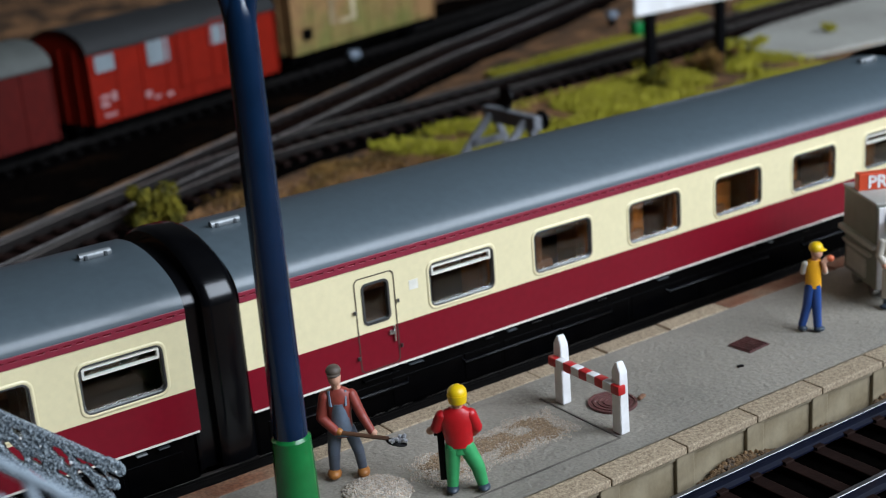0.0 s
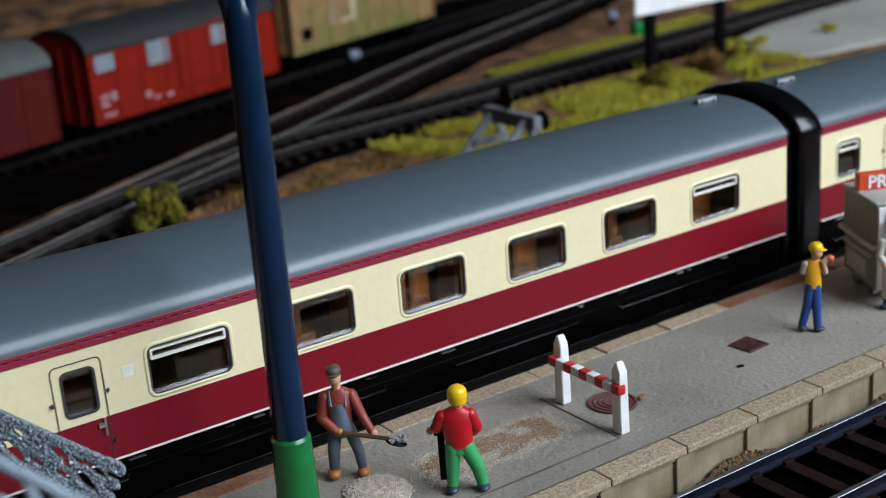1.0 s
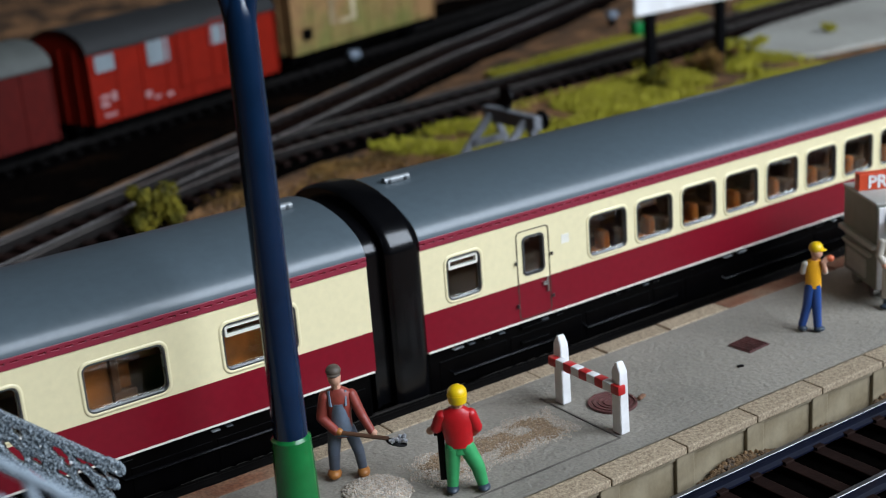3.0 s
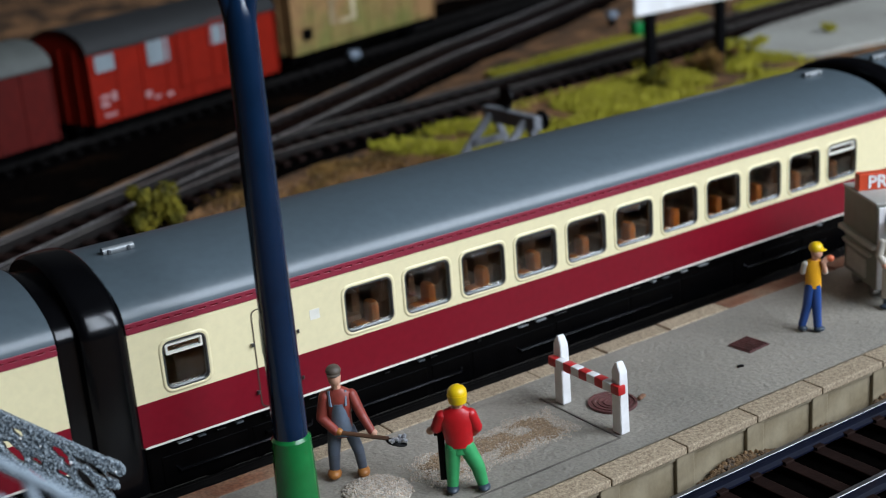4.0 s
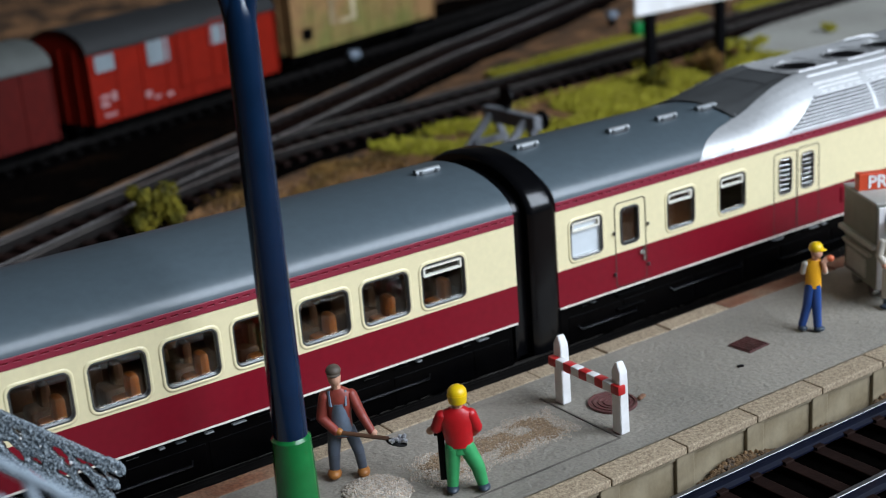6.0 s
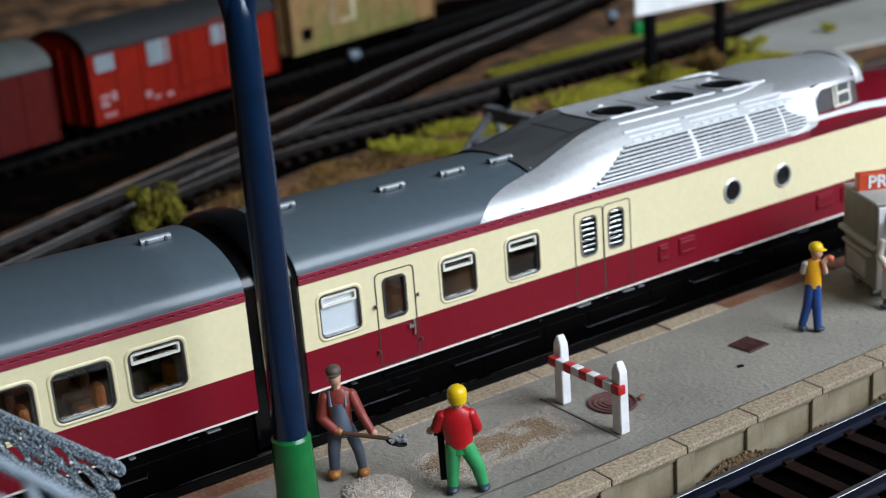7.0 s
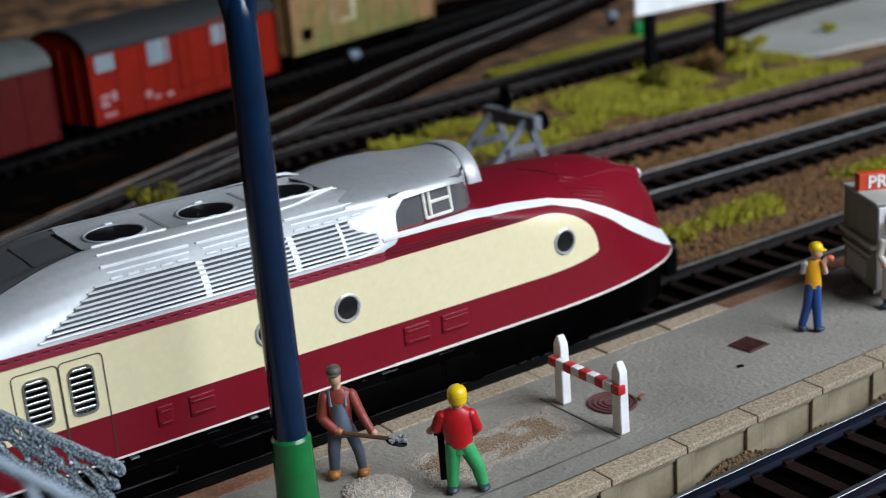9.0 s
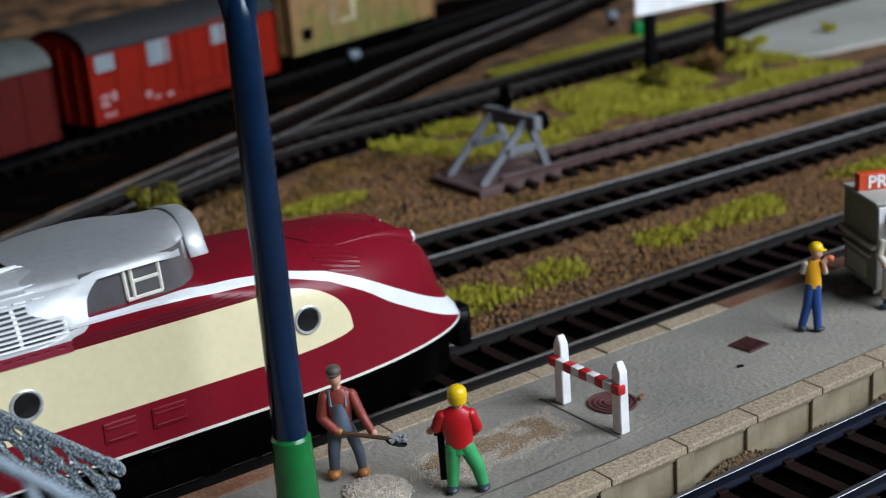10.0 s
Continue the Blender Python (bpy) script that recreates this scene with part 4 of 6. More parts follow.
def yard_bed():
    """Ground under the fan of yard tracks, with shade put into its near-black colour."""
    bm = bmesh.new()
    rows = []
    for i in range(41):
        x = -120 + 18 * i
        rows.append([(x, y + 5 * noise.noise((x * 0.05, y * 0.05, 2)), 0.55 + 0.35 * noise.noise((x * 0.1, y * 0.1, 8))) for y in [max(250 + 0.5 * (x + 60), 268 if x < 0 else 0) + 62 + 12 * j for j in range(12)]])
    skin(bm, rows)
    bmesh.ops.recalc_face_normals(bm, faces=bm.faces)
    tagged(part("yard_bed", bm, YARD, smooth=True), "yard ground between the tracks, shade put into its colour", "ground", kind="structure")


def dirt_strip():
    """A strip of bare reddish earth beside the ladder track."""
    bm = bmesh.new()
    rows = []
    for i in range(60):
        x = 70 + 3.6 * i
        y = 345 + (x - 70) * 0.578
        w = 3.6 + 2.6 * noise.noise((x * 0.06, 2.0, 9.0))
        rows.append([(x - 0.5 * o, y + 0.87 * o + 21.5, 1.5 + 0.3 * noise.noise((x * 0.2, o, 3)) - (1.2 if k in (0, 4) else 0)) for k, o in enumerate((-w, -w * 0.6, 0, w * 0.6, w))])
    skin(bm, rows)
    bmesh.ops.recalc_face_normals(bm, faces=bm.faces)
    tagged(part("earth_strip", bm, GROUND, smooth=True), "bare reddish earth beside the yard track", "ground", kind="structure")


dirt_strip()
# near-black with brown patches: the yard's shade is in this colour
YARD = material("shaded_yard_ground", (0.0025, 0.0019, 0.0016), 0.95, vary=0.5, scale=500, second=(0.009, 0.005, 0.003), sscale=40, spread=0.1, mix=0.6, bump=0.4, bscale=450, spec=0.0)
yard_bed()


# ---- platform ----
PZ, PN, PF = 10.0, 143.4, 185.2


def platform():
    root = thing("platform", "grey model station platform with sandy kerbs", "platform", kind="structure")
    bm = bmesh.new()
    nx, ny = 160, 14
    skin(bm, [[(x, PN + 4.6 + (PF - 4.2 - PN - 4.6) * j / ny, PZ - 0.12 + 0.06 * noise.noise((x * 0.2, j * 0.9, 2))) for j in range(ny + 1)] for x in [-150 + 900 * i / nx for i in range(nx + 1)]])
    bmesh.ops.recalc_face_normals(bm, faces=bm.faces)
    part("surface", bm, ASPHALT, root, "rough grey asphalt", smooth=True)
    part("core", boxed(-150, PN + 1.0, 0, 750, PF - 0.6, PZ - 0.5), KERB_WALL, root)
    pitch = 16.3
    k0 = 138.4 - 18 * pitch
    near = far = panel = post = None
    for k in range(52):
        x = k0 + k * pitch
        if near is None:
            near = part("kerb_stone", boxed(0.12, 0, -1.3, pitch - 0.12, 4.7, 0.06, 0.22), KERB, root, at=(x, PN - 0.5, PZ))
            far = part("kerb_stone", boxed(0.12, 0, -1.6, pitch - 0.12, 4.3, 0.06, 0.25), KERB_RED, root, at=(x, PF - 4.3, PZ))
            pale = part("kerb_stone", boxed(0.12, 0, -1.6, pitch - 0.12, 4.3, 0.06, 0.25), KERB, root, at=(x - pitch, PF - 4.3, PZ))
            bm = bmesh.new()
            box(bm, 1.9, 0.75, 0.0, pitch - 1.9, 1.4, PZ - 1.2)
            box(bm, 1.9, 0.3, PZ - 2.2, pitch - 1.9, 1.2, PZ - 1.25, 0.1)
            panel = part("wall_panel", bm, KERB_WALL, root, at=(x, PN, 0))
            post = part("wall_pilaster", boxed(-2.0, 0.0, 0.0, 2.0, 1.3, PZ - 1.25, 0.2), KERB_WALL, root, at=(x, PN, 0))
        else:
            again(near, (x, PN - 0.5, PZ + random.uniform(-0.05, 0.05)), 0, root)
            again(pale if 76 < x < 186 else far, (x + random.uniform(-0.3, 0.3), PF - 4.3, PZ + random.uniform(-0.08, 0.05)), random.uniform(-0.3, 0.3), root)
            again(panel, (x, PN, 0), 0, root)
            again(post, (x, PN, 0), 0, root)


platform()


# ---- things on the platform ----
FLESH = material("painted_flesh", (0.62, 0.33, 0.22), 0.5, vary=0.05)
RUST_SHIRT = material("rust_red_shirt_paint", (0.27, 0.045, 0.03), 0.5, vary=0.15, scale=900)
OVERALL = material("grey_blue_overall_paint", (0.125, 0.16, 0.21), 0.5, vary=0.12, scale=900)
TROUSER = material("dark_grey_trouser_paint", (0.085, 0.10, 0.13), 0.5, vary=0.12, scale=900)
BOOT = material("orange_brown_boot_paint", (0.42, 0.16, 0.035), 0.45, vary=0.25, scale=1200)
CAP = material("brown_grey_cap_paint", (0.10, 0.075, 0.055), 0.6, vary=0.25, scale=1500)
RED_SHIRT = material("bright_red_shirt_paint", (0.50, 0.008, 0.012), 0.42, vary=0.1, scale=700)
GREEN_TROUSER = material("bright_green_trouser_paint", (0.04, 0.34, 0.11), 0.42, vary=0.1, scale=700)
YELLOW = material("yellow_paint", (0.80, 0.52, 0.005), 0.4, vary=0.06)
VEST = material("amber_vest_paint", (0.78, 0.36, 0.01), 0.45, vary=0.1)
BLUE_TROUSER = material("blue_trouser_paint", (0.015, 0.06, 0.24), 0.42, vary=0.1)
SHOE = material("dark_slate_shoe_paint", (0.03, 0.045, 0.065), 0.45, vary=0.1)
CUP = material("orange_red_cup_paint", (0.62, 0.13, 0.05), 0.4, vary=0.1)
COAT = material("beige_coat_paint", (0.55, 0.50, 0.42), 0.5, vary=0.08)
WHITE = material("white_plastic", (0.80, 0.79, 0.78), 0.42, vary=0.05, scale=700, second=(0.70, 0.68, 0.66), sscale=200)
SIGNAL_RED = material("signal_red_paint", (0.52, 0.02, 0.02), 0.42, vary=0.12)
POLE_BLUE = material("dark_blue_gloss_plastic", (0.004, 0.017, 0.046), 0.2, vary=0.15, scale=200, sscale=60, bump=0.01, bscale=1500)
POLE_GREEN = material("green_gloss_plastic", (0.008, 0.15, 0.035), 0.25, vary=0.12, scale=300)
STONE_GREY = material("silvery_gravel", (0.45, 0.45, 0.47), 0.5, vary=0.35, scale=2500)


def figure(label, at, mats, build, rz=-33.4):
    """A moulded model figure: one plain mesh in several paints."""
    bm = bmesh.new()
    build(bm)
    for v in bm.verts:
        v.co *= 1.06
    ob = part("model_figure", bm, mats, None, at=at, rz=rz, smooth=True)
    return tagged(ob, label, "figurine", "figurines on the platform")


def limb(bm, pts, r0, r1, mi):
    n = len(pts) - 1
    for k in range(n):
        a = r0 + (r1 - r0) * k / n
        b = r0 + (r1 - r0) * (k + 1) / n
        rod(bm, pts[k], pts[k + 1], a, b, seg=12, mi=mi)
        blob(bm, pts[k], a, a, a, mi=mi)
    blob(bm, pts[-1], r1, r1, r1, mi=mi)


def trunk(bm, rows, mi):
    """A lofted torso: rows of (z, x, y, half width, half depth)."""
    rings = []
    for z, x, y, a, b in rows:
        rings.append([(x + a * math.cos(2 * math.pi * k / 16), y + b * math.sin(2 * math.pi * k / 16), z) for k in range(16)])
    vs = skin(bm, rings, closed=True, mi=mi)
    for r in (vs[0], vs[-1]):
        f = bm.faces.new(r)
        f.material_index = mi
    bmesh.ops.recalc_face_normals(bm, faces=bm.faces)


def shoveller(bm):
    # 0 flesh 1 shirt 2 overall 3 trousers 4 boots 5 cap 6 wood 7 gravel 8 dark
    limb(bm, [(-1.3, 0.2, 7.6), (-1.75, -0.5, 4.4), (-1.95, 0.0, 1.2)], 1.15, 0.85, 3)
    limb(bm, [(1.2, 0.2, 7.6), (2.5, -0.4, 4.4), (2.9, 0.0, 1.2)], 1.15, 0.85, 3)
    for x in (-2.0, 3.0):
        blob(bm, (x, -0.35, 0.8), 1.2, 1.5, 0.85, mi=4)
    trunk(bm, [(6.9, 0, 0.1, 1.9, 1.2), (8.6, -0.1, 0, 1.95, 1.25), (10.8, -0.2, -0.1, 2.05, 1.4), (12.9, -0.1, -0.2, 2.5, 1.5), (14.2, 0, -0.2, 2.3, 1.2), (14.9, -0.1, -0.3, 1.0, 0.8)], 1)
    trunk(bm, [(7.2, 0, -0.05, 1.95, 1.35), (9.0, -0.1, -0.25, 1.8, 1.35), (11.2, -0.15, -0.4, 1.6, 1.35), (12.7, -0.15, -0.55, 1.35, 1.3)], 2)
    for x in (-1.35, 1.1):
        rod(bm, (x, -1.55, 12.4), (x * 1.1, -0.7, 14.6), 0.3, seg=6, mi=2)
    limb(bm, [(-2.3, -0.2, 13.5), (-3.1, -0.6, 10.3), (-1.0, -1.9, 8.6)], 0.98, 0.72, 1)
    limb(bm, [(2.2, -0.2, 13.5), (3.7, -0.8, 10.4), (5.2, -1.8, 8.2)], 0.98, 0.72, 1)
    blob(bm, (-0.4, -2.1, 8.5), 0.7, 0.6, 0.6, mi=4)
    blob(bm, (5.6, -2.0, 7.9), 0.7, 0.6, 0.6, mi=0)
    rod(bm, (-1.2, -2.2, 8.6), (8.2, -2.5, 6.95), 0.36, seg=8, mi=6)
    blob(bm, (9.5, -2.6, 6.3), 2.0, 1.1, 0.5, Matrix.Rotation(radians(14), 4, "Y"), 8)
    rnd = random.Random(4)
    for k in range(26):
        blob(bm, (8.3 + rnd.random() * 2.9, -2.6 + rnd.uniform(-0.8, 0.8), 6.85 - k * 0.012 + rnd.uniform(-0.25, 0.4)), 0.42, 0.4, 0.35, mi=7, sub=1)
    rod(bm, (-0.3, -0.3, 14.6), (-0.35, -0.5, 15.8), 0.75, seg=10, mi=0)
    blob(bm, (-0.4, -0.6, 16.7), 1.12, 1.2, 1.45, mi=0)
    blob(bm, (-0.45, -0.5, 17.75), 1.32, 1.4, 0.95, mi=5)
    blob(bm, (-0.4, -1.2, 17.35), 1.15, 0.95, 0.25, mi=5)


def red_shirt(bm):
    # 0 flesh 1 red 2 green 3 yellow 4 shoe 5 black
    limb(bm, [(-0.75, 0, 7.2), (-1.0, 0.1, 4.0), (-1.2, 0, 1.0)], 1.25, 0.85, 2)
    limb(bm, [(1.1, 0, 7.2), (2.6, -0.3, 4.0), (3.2, 0, 0.9)], 1.3, 0.85, 2)
    for x in (-1.25, 3.35):
        blob(bm, (x, -0.2, 0.55), 1.0, 1.5, 0.58, mi=4)
    trunk(bm, [(6.3, 0.3, 0, 1.9, 1.2), (7.4, 0.3, 0, 1.75, 1.15), (8.0, 0.3, 0, 1.7, 1.15)], 2)
    trunk(bm, [(7.4, 0.25, 0, 1.95, 1.35), (9.2, 0.15, 0, 2.15, 1.4), (11.4, 0.0, 0.05, 2.6, 1.5), (12.8, 0.1, 0, 2.3, 1.3), (13.5, 0.2, 0, 1.1, 0.9)], 1)
    limb(bm, [(-2.1, 0, 12.2), (-2.9, 0.3, 10.3)], 0.95, 0.9, 1)
    limb(bm, [(2.1, 0, 12.2), (2.85, 0.3, 10.0), (2.2, 1.0, 9.0)], 0.95, 0.85, 1)
    limb(bm, [(-3.2, 0.5, 10.1), (-3.9, 0.9, 9.6)], 0.6, 0.6, 0)
    limb(bm, [(2.3, 1.0, 8.9), (1.9, 1.4, 8.3)], 0.6, 0.5, 0)
    box(bm, -2.95, 0.4, 1.6, -1.9, 1.2, 9.3, 0.2, 5)
    box(bm, -3.4, 0.4, 8.9, -1.9, 1.2, 9.35, 0.1, 5)
    rod(bm, (0.3, 0, 13.2), (0.4, 0, 14.6), 0.75, seg=10, mi=0)
    blob(bm, (0.45, 0.1, 14.7), 1.15, 1.2, 1.2, mi=0)
    blob(bm, (0.4, 0, 15.7), 1.5, 1.6, 1.3, mi=3)
    trunk(bm, [(14.35, 0.4, -0.2, 1.3, 1.3), (15.6, 0.4, -0.1, 1.5, 1.55)], 3)


def vest_man(bm):
    # 0 flesh 1 vest 2 blue 3 yellow 4 shoe 5 white
    limb(bm, [(-0.45, 0, 8.8), (-0.9, 0.3, 4.6), (-1.7, 0.5, 1.1)], 1.0, 0.72, 2)
    limb(bm, [(0.5, 0, 8.8), (0.7, -0.2, 4.6), (0.9, -0.3, 1.0)], 1.0, 0.75, 2)
    blob(bm, (-1.7, 0.2, 0.55), 0.9, 1.0, 0.55, mi=4)
    blob(bm, (1.1, -0.6, 0.5), 1.1, 0.95, 0.5, mi=4)
    trunk(bm, [(8.4, 0.1, 0, 1.5, 1.0), (10.5, 0.1, 0, 1.45, 1.05), (12.6, 0.1, 0, 1.6, 1.1), (13.6, 0.2, 0, 1.1, 0.8)], 1)
    limb(bm, [(-1.4, 0, 12.9), (-1.7, 0.3, 11.4)], 0.6, 0.6, 5)
    limb(bm, [(1.5, -0.2, 12.9), (2.0, -0.5, 11.4)], 0.65, 0.6, 5)
    limb(bm, [(2.0, -0.6, 11.4), (1.5, -1.0, 13.4), (2.3, -1.0, 14.0)], 0.5, 0.5, 0)
    blob(bm, (2.7, -1.0, 14.0), 0.85, 0.7, 0.65, mi=6)
    rod(bm, (0.3, 0, 13.4), (0.5, 0, 14.4), 0.6, seg=10, mi=0)
    blob(bm, (0.6, -0.2, 15.0), 1.05, 1.1, 1.2, mi=0)
    blob(bm, (0.5, 0, 15.9), 1.3, 1.4, 1.1, mi=3)
    blob(bm, (1.3, -0.4, 15.5), 1.0, 0.9, 0.2, mi=3)


def seller(bm):
    # 0 flesh 1 coat 2 shoe
    trunk(bm, [(2.2, 0, 0, 1.9, 1.3), (6, 0, 0, 1.9, 1.4), (9, 0, 0, 1.8, 1.3), (12.0, 0, 0, 2.2, 1.4), (13.4, 0, 0, 2.0, 1.2), (14.0, 0, 0, 0.9, 0.8)], 1)
    for x in (-0.9, 0.9):
        limb(bm, [(x, 0, 2.6), (x, 0, 0.9)], 0.75, 0.7, 2)
        blob(bm, (x - 0.4, -0.5, 0.5), 1.0, 0.9, 0.5, mi=2)
    limb(bm, [(-2.0, 0, 13.0), (-2.6, -0.3, 10.6), (-1.8, -1.4, 9.2)], 0.8, 0.65, 1)
    limb(bm, [(2.0, 0, 13.0), (2.5, -0.3, 10.6), (1.8, -1.4, 9.2)], 0.8, 0.65, 1)
    blob(bm, (-1.9, -1.6, 9.0), 0.7, 0.6, 0.6, mi=0)
    blob(bm, (0, 0, 15.8), 1.15, 1.25, 1.4, mi=0)
    blob(bm, (0, 0.2, 16.8), 1.2, 1.25, 0.7, mi=2)


def shoveller_close(bm):
    """The shovel side is held close to the body."""
    shoveller(bm)
    for v in bm.verts:
        v.co.x *= 0.84 if v.co.x > 0 else 0.95


figure("model worker in rust shirt and grey overalls holding a shovel", (91.9, 172.6, PZ), [FLESH, RUST_SHIRT, OVERALL, TROUSER, BOOT, CAP, INSIDE, STONE_GREY, BLACK], shoveller_close)
figure("model worker in red shirt, green trousers and yellow helmet", (102.8, 156.2, PZ), [FLESH, RED_SHIRT, GREEN_TROUSER, YELLOW, SHOE, BLACK], red_shirt)
figure("model worker in amber vest and blue trousers, drinking", (190.0, 161.6, PZ), [FLESH, VEST, BLUE_TROUSER, YELLOW, SHOE, COAT, CUP], vest_man)
figure("model figure in a long beige coat beside the cart", (209.8, 158.6, PZ), [FLESH, COAT, SHOE], seller)


def lamp_post():
    root = thing("lamp_post", "tall dark-blue model lamp post with green foot", "lamp post", at=(79.2, 165.3, PZ))
    bm = bmesh.new()
    rod(bm, (0, 0, 0), (0, 0, 14.0), 3.35, 3.0, seg=32)
    rod(bm, (0, 0, 14.0), (0, 0, 14.6), 3.0, 2.5, seg=32)
    part("foot", bm, POLE_GREEN, root, "glossy green foot", smooth=True)
    bm = bmesh.new()
    rings = [(14.3, 2.6), (30, 2.5), (50, 2.45), (62, 2.35), (70, 2.25), (76, 2.15), (79, 1.7), (80.5, 0.9), (81, 0.05)]
    skin(bm, [[(r * math.cos(2 * math.pi * k / 32), r * math.sin(2 * math.pi * k / 32), z) for k in range(32)] for z, r in rings], closed=True)
    bmesh.ops.recalc_face_normals(bm, faces=bm.faces)
    part("shaft", bm, POLE_BLUE, root, smooth=True)
    for s in (-1, 0, 1):
        bm = bmesh.new()
        d = Vector((0.835, -0.55, 0))
        pts = [Vector((0, 0, z)) + d * s * k for z, k in ((70, 0.4), (74, 0.6), (78, 1.1), (81, 1.8), (84, 2.7), (89, 4.2), (96, 6.4))]
        tube(bm, pts, [1.3, 1.35, 1.4, 1.35, 1.25, 1.15, 1.05], 16)
        part("arm", bm, POLE_BLUE, root, smooth=True)
    return root


lamp_post()


def barrier():
    root = thing("barrier", "small white barrier with a red and white striped bar", "barrier", at=(134.6, 162.2, PZ))
    for y, x in ((7.9, 0.3), (-7.8, -0.2)):
        bm = bmesh.new()
        rows = []
        for z, a, b in ((0, 1.12, 0.95), (9.5, 1.05, 0.9), (11.2, 1.0, 0.85), (12.7, 0.25, 0.7)):
            rows.append([(x - b, y - a, z), (x + b, y - a, z), (x + b, y + a, z), (x - b, y + a, z)])
        vs = skin(bm, rows, closed=True)
        bm.faces.new(vs[-1])
        bm.faces.new(vs[0])
        bmesh.ops.recalc_face_normals(bm, faces=bm.faces)
        bmesh.ops.bevel(bm, geom=list(bm.edges), offset=0.1, segments=2, affect="EDGES")
        part("post", bm, WHITE, root, "white pointed post", smooth=True)
    n = 9
    for k in range(n):
        y0, y1 = -9.2 + 18.4 * k / n, -9.2 + 18.4 * (k + 1) / n
        bm = bmesh.new()
        box(bm, -1.75, y0, 7.3, -0.1, y1, 9.0, 0.22)
        part("bar_section", bm, SIGNAL_RED if k % 2 == 0 else WHITE, root, "red paint band" if k % 2 == 0 else "white paint band", smooth=True)


barrier()
IRON = material("red_brown_cast_iron", (0.105, 0.035, 0.032), 0.55, vary=0.25, scale=1500, bump=0.05, bscale=2500)


def manhole():
    root = thing("manhole_cover", "round red-brown manhole cover set in the platform", "manhole cover", at=(140.7, 163.7, PZ))
    bm = bmesh.new()
    rod(bm, (0, 0, -0.4), (0, 0, 0.12), 4.4, 4.3, seg=40)
    part("plate", bm, IRON, root)
    for r in (4.1, 3.2, 2.3, 1.4):
        bm = bmesh.new()
        prof = [(r - 0.25, 0.1), (r - 0.2, 0.32), (r + 0.2, 0.32), (r + 0.25, 0.1)]
        skin(bm, [[(a * math.cos(2 * math.pi * k / 40), a * math.sin(2 * math.pi * k / 40), z) for k in range(40)] for a, z in prof], closed=True)
        part("ring_rib", bm, IRON, root)
    g = thing("drain_grate", "square red-brown drain grate set in the platform", "drain grate", at=(176.3, 165.2, PZ), rz=4)
    part("grate_plate", boxed(-2.9, -2.7, -0.4, 2.9, 2.7, 0.1, 0.05), IRON, g)
    for k in range(7):
        part("grate_bar", boxed(-2.7 + k * 0.8, -2.5, 0.05, -2.3 + k * 0.8, 2.5, 0.4, 0.08), IRON, g)
    c = part("stone_chip", boxed(-1.0, -0.4, 0, 1.0, 0.4, 0.6, 0.2), KERB_RED, None, at=(145.6, 161.6, PZ), rz=20)
    tagged(c, "small tan stone chip on the platform", "stone")
    c = part("stone_chip", boxed(-0.6, -0.3, 0, 0.6, 0.3, 0.3, 0.1), BLACK, None, at=(167.8, 159.2, PZ), rz=-20)
    tagged(c, "tiny black chip lying on the platform", "stone")


manhole()
DIRT = material("brown_grit", (0.40, 0.29, 0.18), 0.85, vary=0.35, scale=1500, second=(0.17, 0.105, 0.06), sscale=500, island=0.35)
PEBBLE = material("pale_mixed_gravel", (0.62, 0.56, 0.48), 0.75, vary=0.3, scale=1500, second=(0.30, 0.22, 0.155), sscale=500, island=0.35)


def pebbles(name, label, spots, mat, size, z, seed, parent=None):
    """Loose stones too many to count, as one heap."""
    rnd = random.Random(seed)
    verts, faces = [], []
    base = bmesh.new()
    bmesh.ops.create_icosphere(base, subdivisions=1, radius=1.0)
    base.verts.ensure_lookup_table()
    bv = [v.co.copy() for v in base.verts]
    bf = [[v.index for v in f.verts] for f in base.faces]
    base.free()
    for x, y, zz in spots:
        s = size * rnd.uniform(0.5, 1.3)
        m = Euler((rnd.random() * 6, rnd.random() * 6, rnd.random() * 6)).to_matrix()
        o = len(verts)
        for v in bv:
            q = m @ Vector((v.x * s * rnd.uniform(0.75, 1.2), v.y * s * rnd.uniform(0.7, 1.1), v.z * s * rnd.uniform(0.5, 0.9)))
            verts.append(((x + q.x) * MM, (y + q.y) * MM, (zz + z + q.z) * MM))
        faces += [[i + o for i in f] for f in bf]
    me = bpy.data.meshes.new(name)
    me.from_pydata(verts, [], faces)
    me.materials.append(mat)
    ob = new(name, me)
    if parent is not None:
        ob.parent = parent
    return tagged(ob, label, "gravel", kind="stuff")


rnd = random.Random(12)


def patch_spots(n, inside, x0, x1, y0, y1, lift=None):
    out = []
    while len(out) < n:
        x, y = rnd.uniform(x0, x1), rnd.uniform(y0, y1)
        w = inside(x, y)
        if rnd.random() < w:
            out.append((x, y, lift(x, y) if lift else 0.0))
    return out


def edge_soft(d):
    return max(0.0, min(1.0, d))


pit = lambda x, y: edge_soft(min(x - 99.5, 131.5 - x) * 0.6 + 1.2 * noise.noise((x * 0.3, y * 0.3, 1))) * edge_soft(min(y - (158.2 + (x - 100) * 0.02), 171.3 - (131 - x) * 0.03 - y) * 0.7 + 1.2 * noise.noise((x * 0.3, y * 0.3, 5)))
pebbles("gravel_patch", "pale gravel filling a dug-up patch of platform", patch_spots(9000, pit, 98, 133, 157, 172), PEBBLE, 0.13, PZ - 0.1, 3)
core_dirt = lambda x, y: pit(x, y) * edge_soft(0.4 + 1.9 * noise.noise((x * 0.22, y * 0.28, 6))) * edge_soft(min(x - 101.5, 130 - x, y - 160.3, 169.5 - y) * 0.45)
